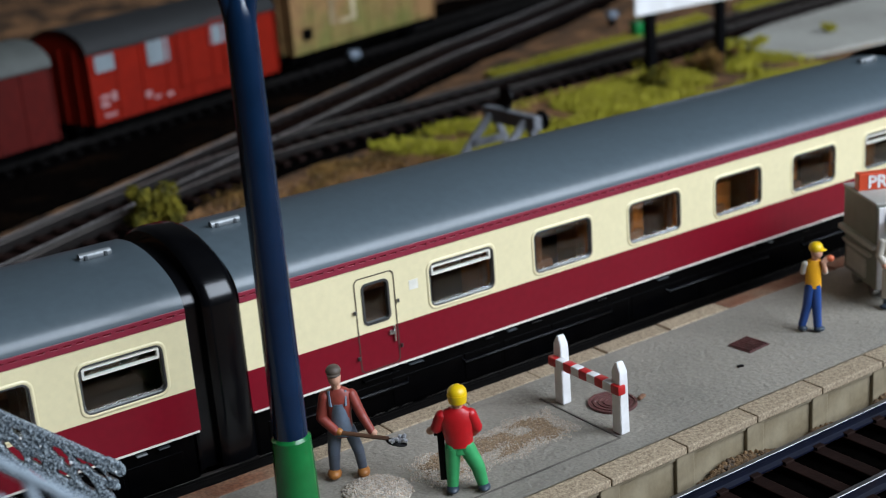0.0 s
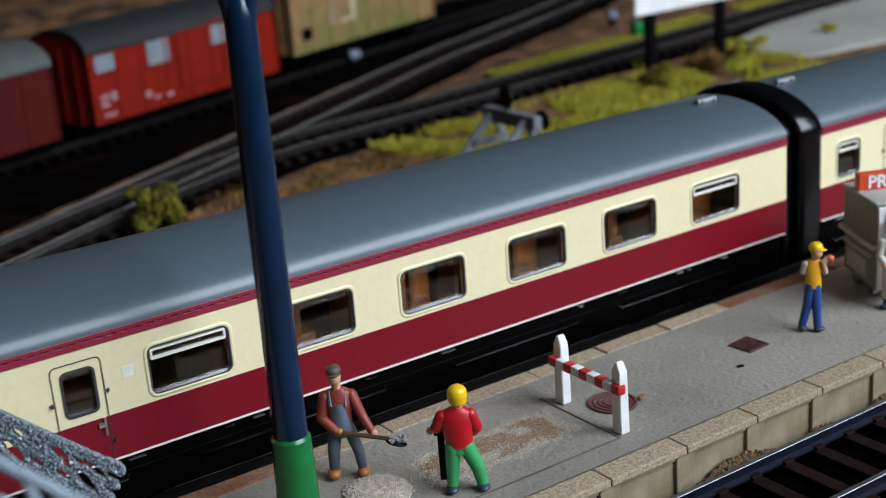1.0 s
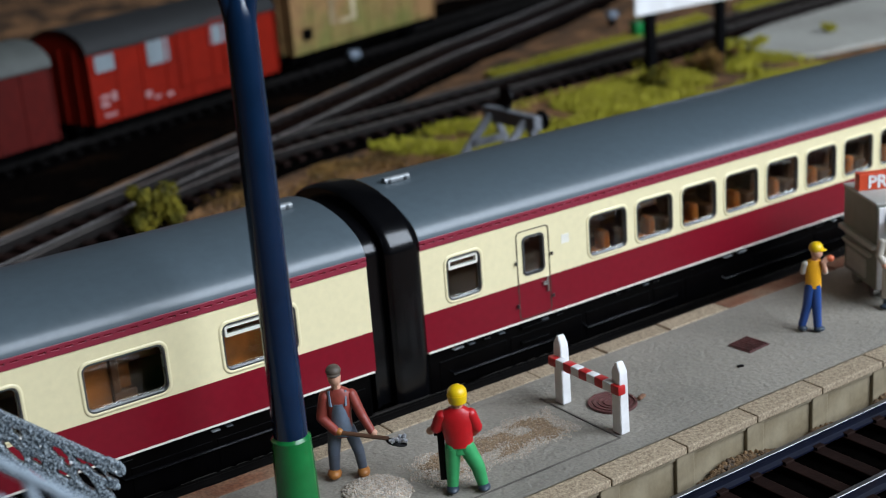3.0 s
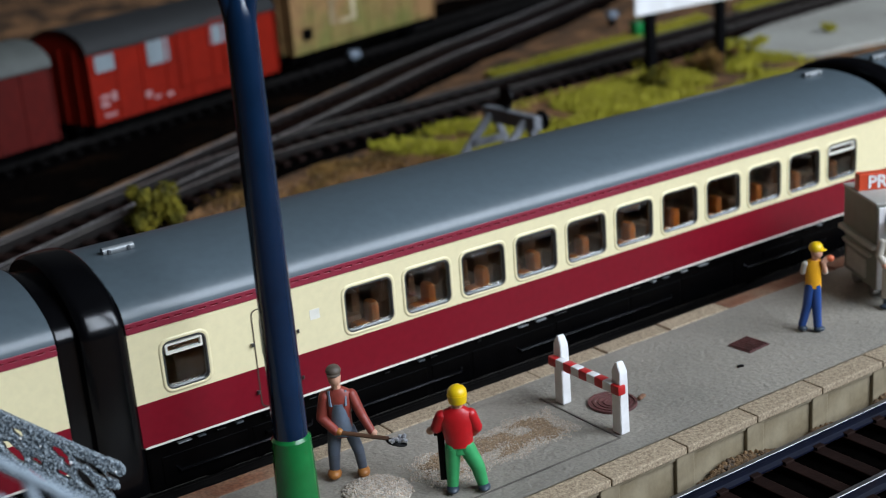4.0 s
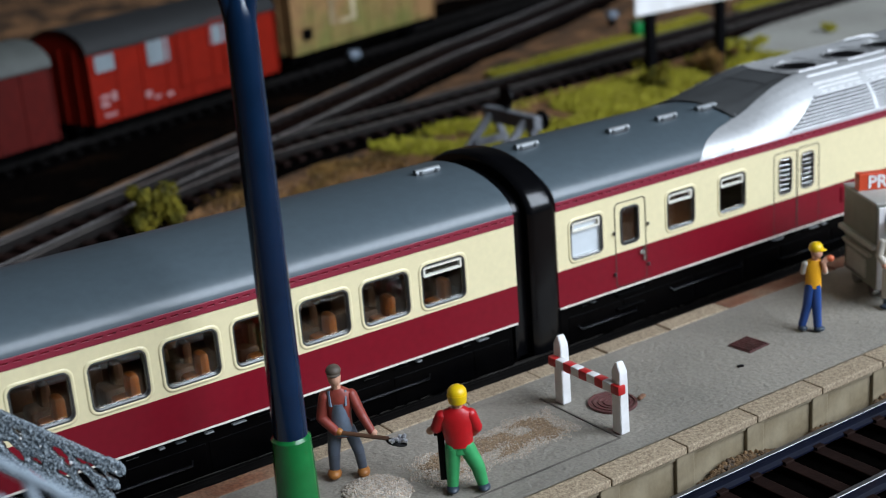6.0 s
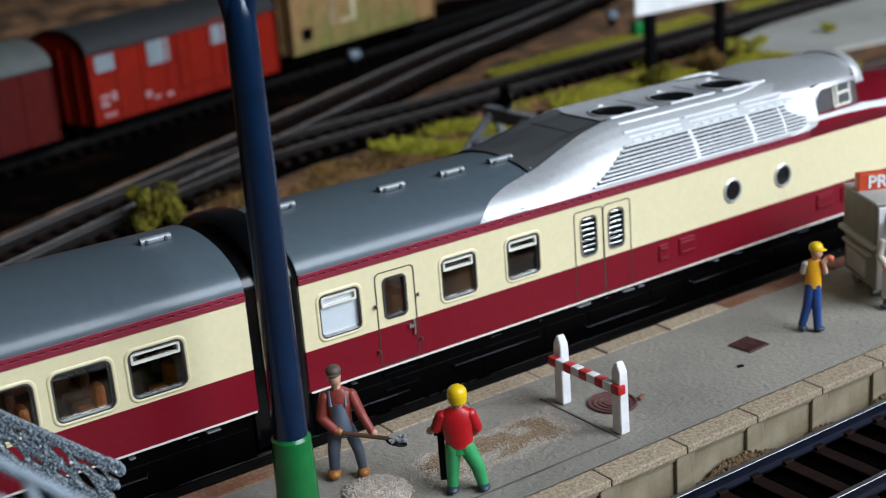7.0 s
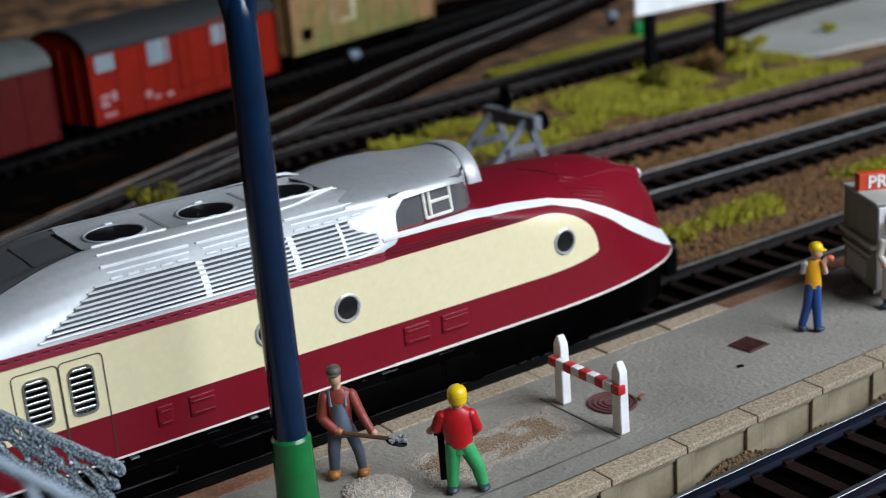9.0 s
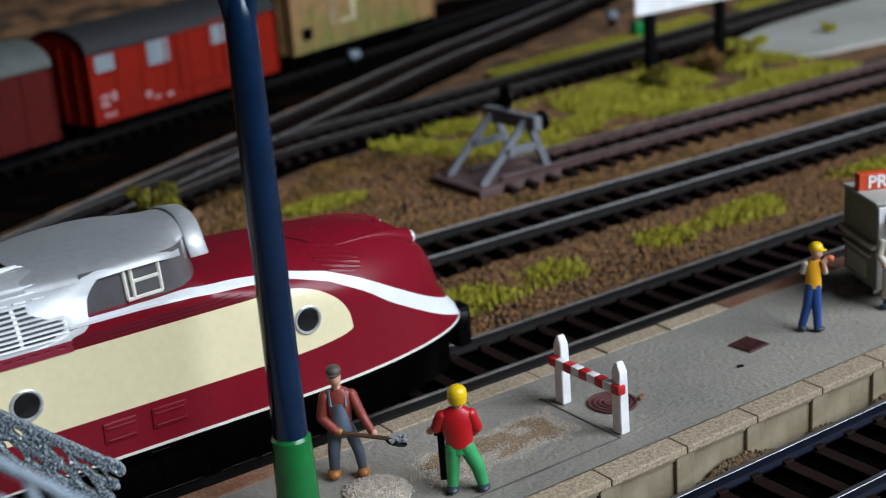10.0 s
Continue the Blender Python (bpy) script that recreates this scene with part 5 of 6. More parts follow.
pebbles("dirt_patch", "brown earth and grit in the dug-up patch", patch_spots(5200, core_dirt, 98, 133, 158, 172), DIRT, 0.15, PZ - 0.03, 33)
heap = lambda x, y: edge_soft(1.4 - ((x - 92.6) ** 2 / 22 + (y - 164.6) ** 2 / 26))
pebbles("gravel_heap", "small heap of pale gravel on the platform", patch_spots(3800, heap, 86, 99, 158, 171, lambda x, y: 0.9 * heap(x, y)), PEBBLE, 0.3, PZ - 0.1, 4)
SEAM = material("dark_slab_joint", (0.12, 0.105, 0.088), 0.9, vary=0.3)
for name, x0, y0, x1, y1, lab in (("slab_joint", 132.6, 152.9, 132.95, 174.0, "thin dark joint in the platform asphalt"), ("slab_joint", 60, 152.7, 132.8, 153.0, "thin dark joint in the platform asphalt")):
    tagged(part(name, boxed(x0, y0, PZ - 0.3, x1, y1, PZ + 0.03), SEAM), lab, "joint", kind="structure")
STONE_BROWN = material("brown_ballast_stone", (0.23, 0.125, 0.045), 0.85, vary=0.35, scale=900, second=(0.035, 0.025, 0.018), sscale=500, island=0.55)
spill = lambda x, y: edge_soft(1.3 * noise.noise((x * 0.07, 3.0, 1.0)) + 0.5)
pebbles("ballast_spill", "brown ballast stones heaped against the platform wall", patch_spots(4200, spill, 90, 330, 140.6, 143.3, lambda x, y: 1.0 * (y - 140.6) * spill(x, y)), STONE_BROWN, 0.5, 1.2, 5)

# ---- vending cart ----
CART = material("grey_green_cart_paint", (0.19, 0.20, 0.155), 0.5, vary=0.1)
CART_LIGHT = material("pale_grey_cart_panel", (0.44, 0.43, 0.37), 0.5, vary=0.1)
CART_TOP = material("grey_cart_top", (0.40, 0.385, 0.34), 0.55, vary=0.1)
ORANGE_RED = material("orange_red_sign", (0.62, 0.06, 0.015), 0.4, vary=0.05)
POSTER = material("blue_and_white_print", (0.75, 0.80, 0.85), 0.4, second=(0.05, 0.25, 0.60), sscale=260, spread=0.03, scale=700)


def cart():
    """A box stall on castors; local x runs along its long end wall, y into the stall."""
    root = thing("vending_cart", "grey-green stall on castors with an orange-red sign", "stall", at=(216.2, 176.0, PZ), rz=-117.6)
    W_, D_ = 15.6, 22.0
    part("lower_body", boxed(0, 0.3, 2.7, W_, D_, 12.2, 0.3), CART, root)
    part("upper_body", boxed(0, 0, 12.0, W_, D_, 20.6, 0.3), CART, root)
    part("ledge", boxed(-0.6, -1.0, 11.4, W_ + 0.3, 0.4, 12.5, 0.3), CART_LIGHT, root, "pale rail round the waist")
    part("ledge", boxed(0.6, -0.5, 9.0, W_ - 2.2, 0.4, 9.8, 0.2), CART_LIGHT, root, "pale rail round the waist")
    part("side_panel", boxed(1.6, 0.0, 3.8, W_ - 4.6, 0.5, 7.9, 0.2), CART_LIGHT, root, "pale recessed panel")
    part("top", boxed(-0.2, -0.2, 20.5, W_ + 0.2, D_ + 0.2, 21.1, 0.2), CART_TOP, root, "light grey top")
    part("front_frame", boxed(W_, 0.3, 3.0, W_ + 0.5, D_ - 0.4, 20.2, 0.15), WHITE, root, "white front")
    part("front_print", boxed(W_ + 0.4, 1.8, 13.0, W_ + 0.75, D_ - 2.0, 19.0), POSTER, root, "blue and white printed panel")
    for x in (3.0, W_ - 4.6):
        for y in (1.4, D_ - 2.6):
            bm = bmesh.new()
            rod(bm, (x, y, 1.5), (x, y + 1.2, 1.5), 1.5, seg=18)
            rod(bm, (x, y + 0.6, 1.5), (x, y + 0.6, 3.2), 0.7, seg=8)
            part("castor", bm, RIM_LIGHT, root, smooth=True)
    sign = part("sign_box", boxed(4.6, 0.2, 21.1, 6.8, D_ + 4, 24.6, 0.15), ORANGE_RED, root, "orange-red sign box")
    cu = bpy.data.curves.new("lettering", "FONT")
    cu.body = "PR"
    cu.size = 3.7 * MM
    cu.offset = 0.09 * MM
    cu.extrude = 0.06 * MM
    cu.materials.append(WHITE)
    t = new("lettering", cu)
    t.parent = sign
    t.matrix_local = pose(6.88 * MM, 2.0 * MM, 21.6 * MM, 90, 0, 90)
    return root


cart()

# ---- foreground lattice at the near edge ----
GRANITE = material("speckled_grey_cast_surface", (0.30, 0.35, 0.38), 0.4, vary=0.6, scale=3400, second=(0.05, 0.068, 0.085), sscale=2600, spread=0.09, bump=0.25, bscale=2500)
PALE_ROD = material("pale_blue_grey_rod", (0.32, 0.38, 0.43), 0.5, vary=0.15)


def lattice(name, label, a, b, down, chords, mat, r, bays):
    """A rough lattice girder from a to b; down gives its depth."""
    root = thing(name, label, "girder")
    a, b, down = Vector(a), Vector(b), Vector(down)
    for k in range(chords):
        bm = bmesh.new()
        o = down * (k / max(1, chords - 1))
        sh = (b - a) * (-0.06 * k)
        pts = [a + o + (b + sh - a) * (i / 12) + Vector((0, 0, 0.25 * noise.noise((i * 0.9, k, 2)))) for i in range(13)]
        tube(bm, pts, [r * (1 + 0.15 * noise.noise((i * 1.7, k * 3.0, 1))) for i in range(13)], 14)
        part("chord", bm, mat, root, smooth=True)
    for k in range(chords - 1):
        o0, o1 = down * (k / (chords - 1)), down * ((k + 1) / (chords - 1))
        for i in range(bays):
            bm = bmesh.new()
            p = a + (b - a) * ((i + 0.25) / bays) + o0
            q = a + (b - a) * ((i + (0.75 if (i + k) % 2 else 0.0)) / bays) * 0.97 + o1
            rod(bm, p, q, r * 0.95, r * 1.1, seg=10)
            part("web", bm, mat, root, smooth=True)
    return root


def perforated_girder():
    """A rough cast plate with slotted holes and a ragged end."""
    root = thing("lattice_girder", "speckled grey cast girder with slotted holes", "girder")
    a, b, dn = Vector((38.0, 185.2, 37.6)), Vector((54.6, 169.7, 26.0)), Vector((-0.16, -0.15, -0.97))
    along = (b - a).normalized()
    off = along.cross(dn).normalized()
    high, step = 8.6, 0.2
    # centre along and down the plate, half length, half width and slant of each slot
    slots = [(8.5, 4.5, 1.7, 0.9, 0.35), (15.8, 1.7, 1.35, 0.65, 0.15), (16.8, 2.6, 0.6, 0.6, 0.0), (19.0, 1.5, 0.8, 0.4, 0.1), (21.4, 1.75, 1.8, 0.5, 0.25),
             (19.6, 3.95, 1.45, 0.9, 0.35), (16.2, 4.6, 1.2, 0.4, 0.0), (12.0, 4.4, 1.0, 0.35, 0.0), (9.3, 1.4, 0.9, 0.45, 0.1), (12.5, 7.0, 2.0, 0.8, 0.4), (23.6, 1.55, 0.5, 0.3, 0.2), (5.0, 3.0, 1.2, 0.5, 0.1)]
    ends = [(0.15, 25.0, 0.95), (2.7, 24.0, 0.85), (4.9, 23.0, 1.0), (7.1, 22.0, 0.9)]
    t_top = -0.75
    ni, nj = int(27.0 / step), int((high - t_top) / step)

    def solid(i, j):
        s_, t = i * step, t_top + j * step
        rough_ = 0.16 * noise.noise((s_ * 1.3, t * 1.3, 2.0))
        for cs, ct, ra, rb, slant in slots:
            ds, dt = s_ - cs, t - ct
            if (ds / ra) ** 2 + ((dt - slant * ds) / rb) ** 2 < 1 + 2 * rough_:
                return False
        if s_ < 23.2 - 0.25 * max(0.0, t - 3):
            return t > t_top + 0.1 + rough_ and t < high
        return any(math.hypot(max(0.0, s_ - e1), t - ec) < er + rough_ for ec, e1, er in ends)

    bm = bmesh.new()
    grid = {}

    def vert(i, j, side):
        key = (i, j, side)
        if key not in grid:
            s_, t = i * step, t_top + j * step
            bumpy = 0.14 * noise.noise((s_ * 1.3, t * 1.3, 9)) + 0.10 * noise.noise((s_ * 3.1, t * 3.1, 4))
            p_ = a + along * (s_ + 0.07 * noise.noise((i, j, 1))) + dn * (t + 0.07 * noise.noise((i, j, 5))) + off * ((0.6 + bumpy) * side)
            grid[key] = bm.verts.new(p_)
        return grid[key]

    full = {(i, j) for i in range(ni) for j in range(nj) if solid(i, j)}
    for i, j in sorted(full):
        for side in (-1, 1):
            bm.faces.new([vert(x, y, side) for x, y in ((i, j), (i + 1, j), (i + 1, j + 1), (i, j + 1))])
        for (di, dj), (e0, e1) in {(-1, 0): ((i, j), (i, j + 1)), (1, 0): ((i + 1, j), (i + 1, j + 1)), (0, -1): ((i, j), (i + 1, j)), (0, 1): ((i, j + 1), (i + 1, j + 1))}.items():
            if (i + di, j + dj) not in full:
                bm.faces.new([vert(*e0, -1), vert(*e1, -1), vert(*e1, 1), vert(*e0, 1)])
    bmesh.ops.recalc_face_normals(bm, faces=bm.faces)
    bmesh.ops.smooth_vert(bm, verts=bm.verts, factor=0.4, use_axis_x=True, use_axis_y=True, use_axis_z=True)
    part("web_plate", bm, GRANITE, root, smooth=True)
    # white beads added as painted glints on the cast plate
    for s_, t, r in ((17.7, 2.3, 0.3), (9.9, 2.1, 0.22), (24.7, 0.7, 0.2), (13.0, 1.9, 0.18)):
        bm = bmesh.new()
        blob(bm, a + along * s_ + dn * t - off * 0.62, r, r, r, sub=1)
        part("rivet", bm, WHITE, root, "white bead standing in for a glint", smooth=True)


perforated_girder()
lattice("lattice_mast", "pale blue-grey lattice rods close to the eye", (22.5, 105.4, 64.0), (30.6, 97.7, 57.8), (-0.4, -0.6, -3.4), 2, PALE_ROD, 0.5, 4)


# ---- behind the train ----
BUFFER = material("weathered_grey_steel", (0.16, 0.165, 0.18), 0.6, vary=0.2, scale=700)
BUFFER_BASE = material("dull_purple_brown_base", (0.10, 0.055, 0.05), 0.8, vary=0.25)


def buffer_stop():
    root = thing("buffer_stop", "weathered grey steel buffer stop with a black lamp disc", "buffer stop", at=(234, 321.0, 0))
    part("base", boxed(-16, -12, 0.5, 15, 14, 3.2, 0.4), BUFFER_BASE, root, "purple-brown base plate")
    for y in (-8.0, 9.0):
        for p, q in (((-12.5, y, 3), (5, y, 19.5)), ((13, y, 3), (5.5, y, 20.5)), ((-4, y, 11.5), (9, y, 11.5))):
            bm = bmesh.new()
            d = Vector(q) - Vector(p)
            box(bm, -d.length / 2, -0.8, -1.15, d.length / 2, 0.8, 1.15, 0.2, m=Matrix.Translation((Vector(p) + Vector(q)) / 2) @ d.to_track_quat("X", "Z").to_matrix().to_4x4())
            part("strut", bm, BUFFER, root)
    part("beam", boxed(4.5, -13, 17.0, 7.5, 13, 21.5, 0.4), BUFFER, root, "dark cross beam")
    for y in (-9, 9):
        bm = bmesh.new()
        rod(bm, (7, y, 19), (10.5, y, 19), 1.0, seg=12)
        rod(bm, (10.5, y, 19), (11.2, y, 19), 3.0, seg=20)
        part("buffer", bm, BLACK, root, "black buffer", smooth=True)
    bm = bmesh.new()
    rod(bm, (5.5, 2.0, 25.6), (6.6, 2.0, 25.6), 2.9, seg=24)
    box(bm, 5.4, 1.4, 21.0, 6.6, 2.6, 24.0)
    part("lamp_disc", bm, BLACK, root, "black round lamp disc", smooth=True)


buffer_stop()
BRIGHT_RED = material("bright_red_wagon_paint", (0.20, 0.008, 0.002), 0.6, vary=0.12, scale=250, second=(0.17, 0.007, 0.002), sscale=40, spec=0.15)
OXIDE = material("oxide_red_wagon_paint", (0.068, 0.005, 0.0035), 0.6, vary=0.15, scale=250, spec=0.15)
WAGON_ROOF = material("dark_grey_wagon_roof", (0.009, 0.009, 0.009), 0.75, vary=0.15, scale=200)
WAGON_ROOF_PALE = material("pale_grey_wagon_roof", (0.065, 0.069, 0.062), 0.7, vary=0.1, scale=200)
TAN = material("tan_wagon_print", (0.24, 0.13, 0.05), 0.6, vary=0.2, scale=250, second=(0.14, 0.13, 0.03), sscale=38, spread=0.12)
PALE_PANE = material("pale_blue_grey_pane", (0.20, 0.235, 0.25), 0.3, vary=0.1)
MARKING = material("faded_white_marking", (0.36, 0.18, 0.18), 0.6, vary=0.2)
FADED_PRINT = material("faded_cream_print", (0.40, 0.33, 0.20), 0.6, vary=0.3, scale=150, second=(0.25, 0.17, 0.08), sscale=60)
YA = 21.24
YO = Vector((161.0, 484.0, 0))
YD = Vector((math.cos(radians(YA)), math.sin(radians(YA)), 0))


def wagon(label, s0, length, paint, roof_mat, z0, z1, crest, windows=(), extra=None):
    """A four-wheel van on the yard track; local x along the track from its near end."""
    p = YO + YD * s0
    root = thing("goods_wagon", label, "goods wagon", "goods wagons in the yard", at=(p.x, p.y, 0), rz=YA)
    hw = 15.0
    bm = bmesh.new()
    arc = [(-hw, z0)] + [(-hw * math.cos(math.pi * k / 14), z1 + (crest - 1.0 - z1) * math.sin(math.pi * k / 14)) for k in range(15)] + [(hw, z0)]
    vs = skin(bm, [[(0, y, z) for y, z in arc], [(length, y, z) for y, z in arc]], closed=True)
    for r in vs:
        bm.faces.new(r)
    bmesh.ops.recalc_face_normals(bm, faces=bm.faces)
    part("body", bm, paint, root)
    bm = bmesh.new()
    outer = [(-(hw + 0.8) * math.cos(math.pi * k / 14), z1 - 0.3 + (crest - z1 + 0.3) * math.sin(math.pi * k / 14)) for k in range(15)]
    inner = [(y * 0.97, z - 0.7) for y, z in outer]
    ring = outer + inner[::-1]
    vs = skin(bm, [[(-1.0, y, z) for y, z in ring], [(length + 1.0, y, z) for y, z in ring]], closed=True)
    for r in vs:
        bm.faces.new(r)
    bmesh.ops.recalc_face_normals(bm, faces=bm.faces)
    part("roof", bm, roof_mat, root, smooth=True)
    n = int(length / 12)
    for k in range(n + 1):
        x = length * k / n
        part("rib", boxed(x - 0.45, -hw - 0.45, z0, x + 0.45, -hw + 0.2, z1), paint, root)
    for y in (-8.0, 0.0, 8.0):
        part("end_post", boxed(-0.7, y - 0.6, z0, 0.1, y + 0.6, z1 + 1.0, 0.1), paint, root)
    part("sole_bar", boxed(0, -12.5, z0 - 3.2, length, 12.5, z0 - 0.05), UNDER, root)
    for x in (16, length - 16):
        for y in (-8.6, 8.6):
            bm = bmesh.new()
            rod(bm, (x, y - 1.1, 10.3), (x, y + 1.1, 10.3), 5.4, seg=22)
            part("wheel", bm, UNDER, root, smooth=True)
        part("axle_guard", boxed(x - 4, -12.0, 7.2, x + 4, -10.5, z0, 0.3), UNDER, root)
    for a, b, c, d in windows:
        w = part("window", ring_frame(a, c, b, d, 0.5, 0.5, -hw - 0.7, -hw + 0.2), paint, root)
        part("pane", boxed(a + 0.3, -hw - 0.35, c + 0.3, b - 0.3, -hw + 0.1, d - 0.3), PALE_PANE, w, "pale reflecting pane")
    for x, sgn in ((0, -1), (length, 1)):
        for y in (-9, 9):
            bm = bmesh.new()
            rod(bm, (x, y, z0 - 1.5), (x + sgn * 5.0, y, z0 - 1.5), 0.9, seg=10)
            rod(bm, (x + sgn * 5.0, y, z0 - 1.5), (x + sgn * 5.7, y, z0 - 1.5), 2.4, seg=16)
            part("buffer", bm, UNDER, root, smooth=True)
    if extra:
        extra(root, hw)
    return root


def red_marks(root, hw):
    for x, z, w, h in ((3, 18.5, 4.5, 1.4), (3, 15.5, 4.0, 2.0), (8.5, 17.0, 2.6, 3.4), (4, 11.8, 6, 1.2), (25, 14.5, 3.2, 2.6), (29.5, 13.2, 3.0, 1.4), (36, 12.8, 3.2, 1.6)):
        part("marking", boxed(x, -hw - 0.62, z, x + w, -hw - 0.4, z + h), MARKING, root, "faded white marking bar")
    part("door_frame", ring_frame(44, 14.5, 70, 36.0, 0.4, 0.7, -hw - 0.8, -hw), BRIGHT_RED, root)


def tan_marks(root, hw):
    part("poster_panel", boxed(25.5, -hw - 0.65, 22.5, 44, -hw - 0.4, 34), FADED_PRINT, root, "pale printed panel")
    part("poster_motif", boxed(29.5, -hw - 0.8, 24.5, 40, -hw - 0.6, 33), TAN, root, "tan motif in the panel")
    part("marking", boxed(6, -hw - 0.65, 19, 12, -hw - 0.4, 24), UNDER, root, "dark marking bar")


wagon("bright red model goods van with pale windows", -4.0, 101.0, BRIGHT_RED, WAGON_ROOF, 9.5, 36.0, 44.5, [(2, 13.2, 27.8, 35.0), (27.8, 40.4, 25.6, 36.0), (61.6, 73.0, 27.2, 37.4)], red_marks)
wagon("oxide red model goods van with a pale grey roof", -122.5, 101.0, OXIDE, WAGON_ROOF_PALE, 9.0, 35.5, 44.0)
wagon("tan printed model goods van", 108.5, 105.0, TAN, WAGON_ROOF_PALE, 13.5, 41.0, 49.0, (), tan_marks)


def station_sign():
    root = thing("station_sign", "white station name board on two dark posts", "sign", at=(376, 385, 0), rz=0)
    for x in (-19.0, 19.0):
        part("post", boxed(x - 2.0, -1.5, 0, x + 2.0, 1.5, 46, 0.3), BLACK, root, "dark wooden post")
    part("board", boxed(-28.5, -2.6, 29.0, 24.5, -1.4, 46.0, 0.4), WHITE, root, "plain white board")


station_sign()
bin_ = part("litter_bin", boxed(-2.6, -2.6, 0, 2.6, 2.6, 9, 0.8), POLE_GREEN, None, at=(424, 466, 0), smooth=True)
tagged(bin_, "small green bin beside the far track", "bin")
APRON = material("pale_grey_apron", (0.34, 0.33, 0.29), 0.8, vary=0.08, scale=300, second=(0.28, 0.27, 0.235), sscale=18, bump=0.05)


def apron():
    bm = bmesh.new()
    top = [(424, 380), (436, 420), (500, 443), (580, 470), (760, 530), (1300, 700), (1300, 400), (800, 366), (484, 369), (440, 372)]
    lo = [bm.verts.new((x, y, -1.0)) for x, y in top]
    hi = [bm.verts.new((x, y, 1.6)) for x, y in top]
    bm.faces.new(hi)
    for k in range(len(top)):
        bm.faces.new((lo[k], lo[(k + 1) % len(top)], hi[(k + 1) % len(top)], hi[k]))
    bmesh.ops.recalc_face_normals(bm, faces=bm.faces)
    tagged(part("pavement", bm, APRON), "pale grey paved apron beside the grass", "pavement", kind="structure")


apron()
GRASS = material("yellow_green_flock", (0.46, 0.43, 0.03), 0.9, vary=0.3, scale=600, second=(0.20, 0.17, 0.028), sscale=70, spread=0.1, spec=0.2, island=0.35)
GRASS_DRY = material("ochre_brown_flock", (0.22, 0.12, 0.035), 0.9, vary=0.35, scale=600, second=(0.10, 0.06, 0.02), sscale=90, spread=0.1, spec=0.2)
LEAF = material("olive_yellow_foliage", (0.20, 0.165, 0.016), 0.85, vary=0.4, scale=900, second=(0.065, 0.06, 0.008), sscale=200, spread=0.1, spec=0.2)


def tufts(name, label, area, n, x0, x1, y0, y1, mat, h, seed):
    """Short upright fibres, too many to count, as one sheet of stuff."""
    rr = random.Random(seed)
    verts, faces = [], []
    made = tries = 0
    while made < n and tries < n * 12:
        tries += 1
        x, y = rr.uniform(x0, x1), rr.uniform(y0, y1)
        if rr.random() > area(x, y):
            continue
        made += 1
        a = rr.random() * math.pi
        w, hh = rr.uniform(0.25, 0.55), h * rr.uniform(0.5, 1.3)
        lx, ly = rr.uniform(-0.8, 0.8), rr.uniform(-0.8, 0.8)
        o = len(verts)
        c, s = math.cos(a) * w, math.sin(a) * w
        for px, py, pz in ((x - c, y - s, -0.3), (x + c, y + s, -0.3), (x + lx + c * 0.3, y + ly + s * 0.3, hh), (x + lx - c * 0.3, y + ly - s * 0.3, hh * 0.95)):
            verts.append((px * MM, py * MM, pz * MM))
        faces.append((o, o + 1, o + 2, o + 3))
    me = bpy.data.meshes.new(name)
    me.from_pydata(verts, [], faces)
    me.materials.append(mat)
    return tagged(new(name, me), label, "grass", kind="stuff")


def patch_of(x, y, sc, thr, seed):
    return edge_soft((noise.noise((x * sc, y * sc, seed)) + thr) * 3.0)


verge = lambda x, y: edge_soft((y - (334 + 0.02 * (x - 260))) * 0.12) * edge_soft(((398 + (x - 270) * 0.10) - y) * 0.10) * edge_soft((x - 235 + (y - 340) * 0.5) * 0.05) * edge_soft((432 - x) * 0.1) * patch_of(x, y, 0.045, 0.22, 3)
tufts("grass", "yellow-green model grass on the verge", verge, 26000, 230, 434, 332, 420, GRASS, 2.6, 1)
strip = lambda x, y: edge_soft((8.5 - abs(y - 244)) * 0.22) * patch_of(x, y, 0.04, 0.12, 9)
tufts("grass", "yellow-green model grass between the tracks", strip, 11000, 130, 420, 234, 254, GRASS, 1.9, 2)
near_bits = lambda x, y: edge_soft(1.5 - ((x - 183) ** 2 / 160 + (y - 340) ** 2 / 30))
tufts("grass", "small tuft of green model grass", near_bits, 1800, 165, 202, 330, 352, GRASS, 2.2, 3)
far_g = lambda x, y: edge_soft((9 - abs(y - (452 + (x - 330) * 0.17))) * 0.15) * patch_of(x, y, 0.03, 0.4, 12)
tufts("grass", "yellow-green model grass beyond the curved track", far_g, 12000, 330, 620, 430, 520, GRASS, 2.6, 4)
dry = lambda x, y: patch_of(x, y, 0.05, 0.05, 21) * 0.8
tufts("dry_grass", "ochre dry scatter between the tracks", dry, 15000, 130, 460, 288, 306, GRASS_DRY, 1.1, 5)
tufts("dry_grass", "ochre dry scatter along the siding", dry, 12000, 120, 300, 330, 384, GRASS_DRY, 1.2, 6)


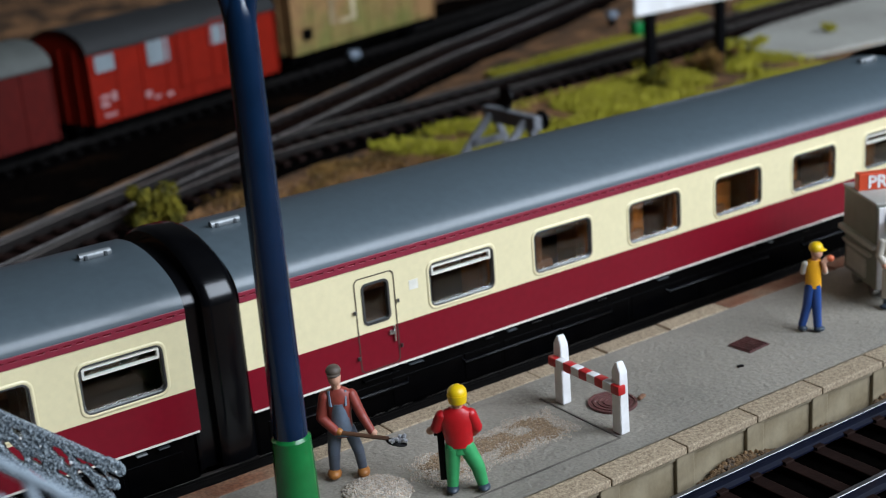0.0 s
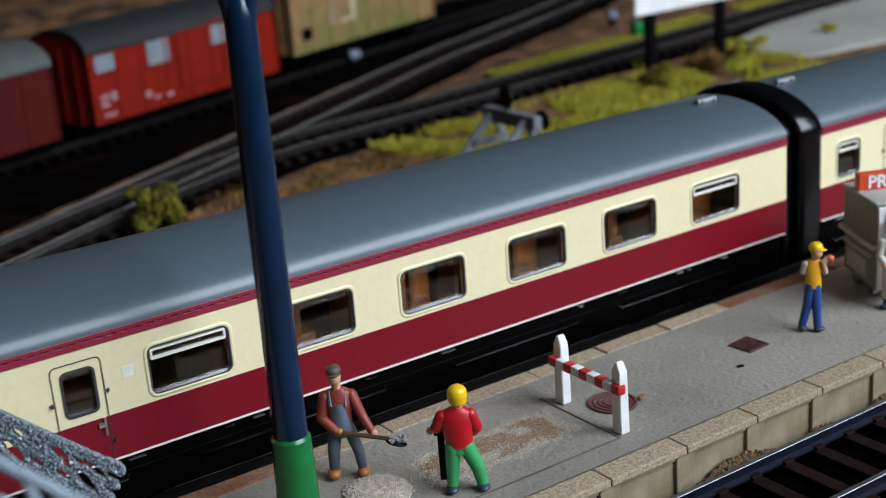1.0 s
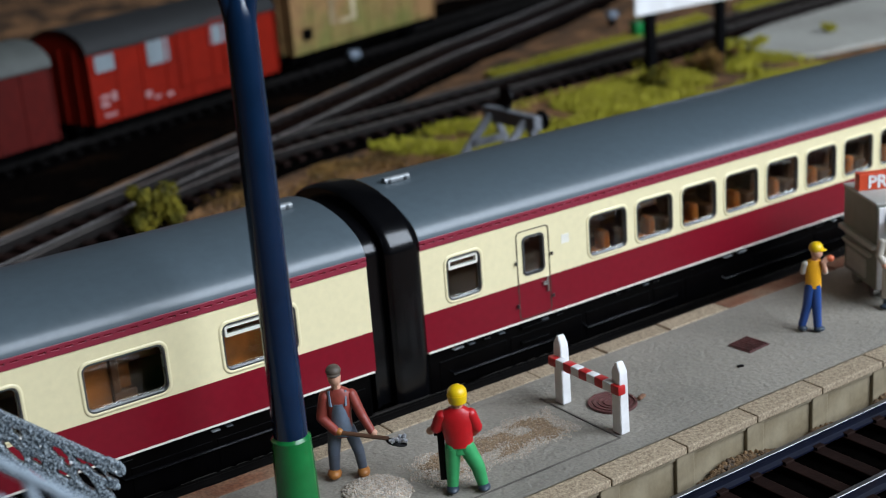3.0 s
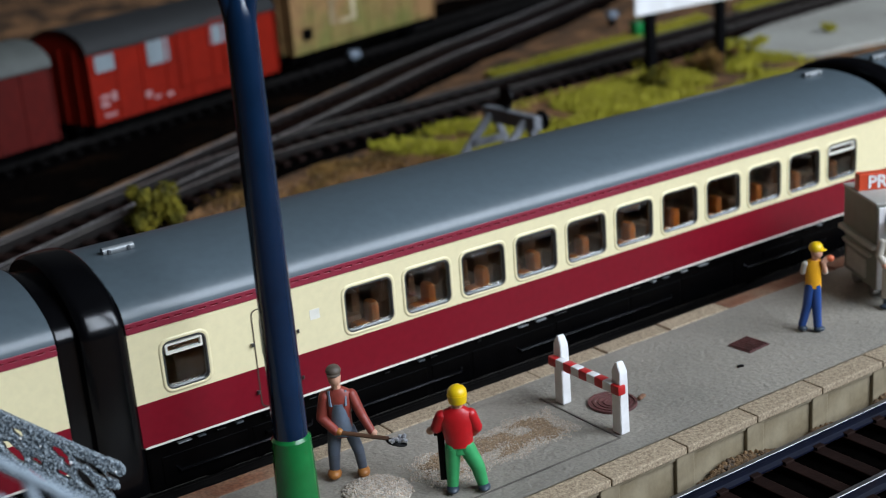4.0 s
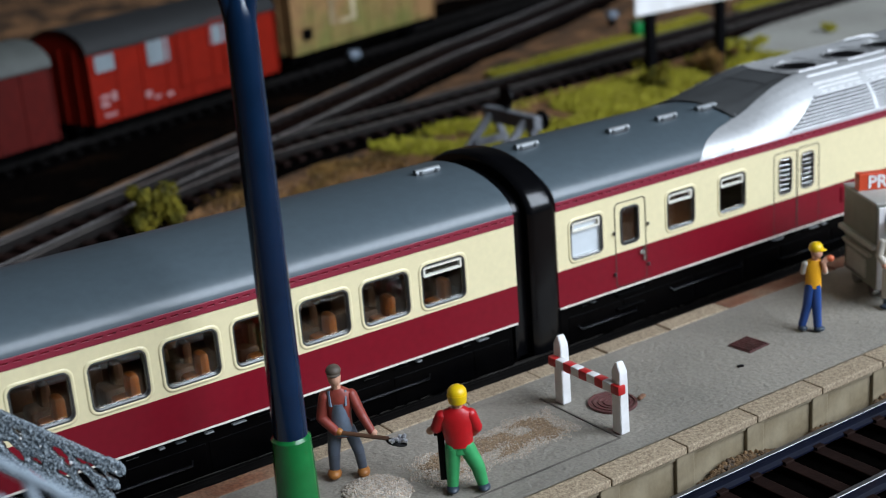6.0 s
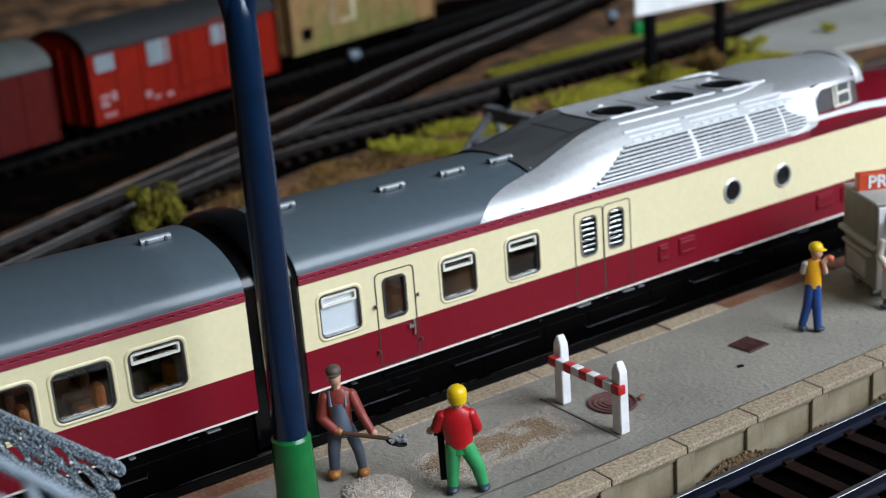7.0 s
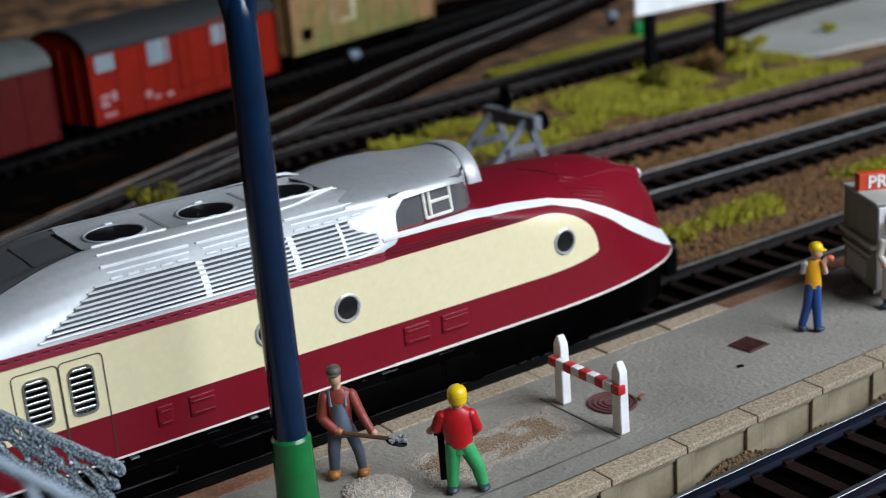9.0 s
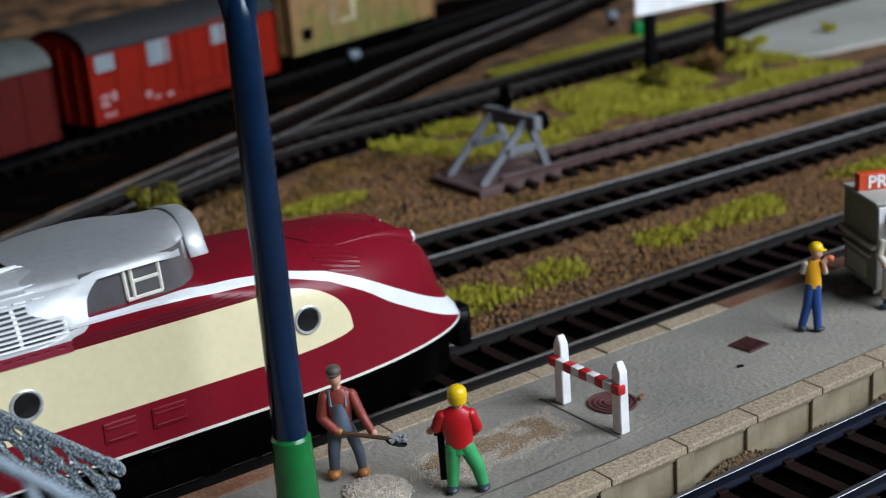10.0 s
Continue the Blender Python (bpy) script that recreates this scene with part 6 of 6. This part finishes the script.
def shrub(label, at, rx, ry, rz_, n, mat, seed, twig=True):
    root = thing("shrub", label, "shrub", "shrubs on the layout", at=at)
    rr = random.Random(seed)
    if twig:
        bm = bmesh.new()
        for k in range(6):
            a = rr.random() * 6.3
            rod(bm, (0, 0, -0.5), (rx * 0.5 * math.cos(a), ry * 0.5 * math.sin(a), rz_ * rr.uniform(0.6, 1.1)), 0.4, 0.12, seg=6)
        part("stem", bm, SLEEPER, root)
    verts, faces = [], []
    lumps = [(rr.gauss(0, 0.45) * rx, rr.gauss(0, 0.45) * ry, rr.uniform(0.25, 1.35) * rz_, rr.uniform(0.18, 0.4)) for _ in range(16)]
    for k in range(n):
        cx, cy, cz, s = lumps[rr.randrange(len(lumps))]
        v = Vector((rr.gauss(0, 1), rr.gauss(0, 1), rr.gauss(0, 1))).normalized() * s * rr.uniform(0.5, 1.1)
        p = Vector((cx + v.x * rx, cy + v.y * ry, max(0.2, cz + v.z * rz_)))
        e = Euler((rr.random() * 6, rr.random() * 6, rr.random() * 6)).to_matrix()
        q = rr.uniform(0.35, 0.75)
        o = len(verts)
        for d in ((-q, -q * 0.6, 0), (q, -q * 0.6, 0.1), (q, q * 0.6, 0), (-q, q * 0.6, 0.15)):
            verts.append(tuple((p + e @ Vector(d)) * MM))
        faces.append((o, o + 1, o + 2, o + 3))
    me = bpy.data.meshes.new("foliage")
    me.from_pydata(verts, [], faces)
    me.materials.append(mat)
    ob = new("foliage", me)
    ob.parent = root
    return root


shrub("olive-yellow foam shrub beside the track", (138, 357, 0), 8.5, 7.5, 9.5, 2600, LEAF, 8)
shrub("low olive shrub at the foot of the sign post", (357, 381, 0), 9.0, 7.0, 6.5, 1500, LEAF, 9)
shrub("low ochre shrub at the foot of the sign post", (392, 386, 0), 9.0, 8.0, 7.0, 1500, GRASS_DRY, 10)
shrub("low olive shrub on the verge", (408, 392, 0), 12.0, 9.0, 6.0, 1800, GRASS, 11)
shrub("tiny green tuft on the paved apron", (478, 400, 1.6), 4.5, 4.0, 3.0, 300, GRASS, 12)

LANTERN = material("milky_lantern_plastic", (0.15, 0.18, 0.22), 0.4, vary=0.1)
for x, y in ((308, 529), (444, 506)):
    root = thing("point_lantern", "small milky point lantern beside the rails", "lantern", "lanterns in the yard", at=(x, y, 0))
    part("stand", boxed(-1.5, -1.5, 0, 1.5, 1.5, 4, 0.3), BLACK, root)
    part("lamp_box", boxed(-2.8, -2.2, 4, 2.8, 2.2, 7.5, 0.8), LANTERN, root, "milky white lamp box", smooth=True)

# loose scatter between the running lines
SCATTER = material("mixed_brown_scatter", (0.33, 0.165, 0.062), 0.9, vary=0.4, scale=900, second=(0.05, 0.03, 0.02), sscale=500, island=0.45, spec=0.2)
thick = lambda x, y: edge_soft(0.75 + 0.6 * noise.noise((x * 0.05, y * 0.08, 31)))
pebbles("track_scatter", "mixed brown ballast between the running lines", patch_spots(13000, thick, 130, 470, 223, 262), SCATTER, 0.6, 0.3, 21)
pebbles("track_scatter", "mixed brown ballast along the second line", patch_spots(9000, thick, 140, 520, 284, 312), SCATTER, 0.85, 0.3, 22)
pebbles("track_scatter", "mixed brown ballast round the buffer stop", patch_spots(6000, thick, 130, 330, 312, 372), SCATTER, 0.85, 0.2, 23)
pebbles("track_scatter", "mixed brown ballast along the verge", patch_spots(5000, thick, 280, 460, 395, 412), SCATTER, 0.9, 0.2, 24)


# ---- movement ----
TRAVEL = [(0.0, 0.0), (0.5, 25.9), (1.0, 53.7), (1.5, 79.2), (2.0, 106.6), (2.5, 132.6), (2.7, 143.0), (4.0, 214.0), (4.5, 240.2), (5.0, 268.0),
          (5.5, 294.4), (6.8, 366.2), (7.0, 376.9), (7.5, 402.8), (8.0, 430.6), (8.5, 457.2), (9.0, 485.6), (9.5, 513.0), (10.0, 541.8)]


def motions():
    """The whole train rolls along its straight track."""
    for car, x in ((coach_tail, 75.2 - L), (coach_compartment, 84.7), (coach_saloon, 279.2), (power, 472.6)):
        walk(car, [(t, pose((x - s) * MM, YC * MM, 0)) for t, s in TRAVEL])


motions()
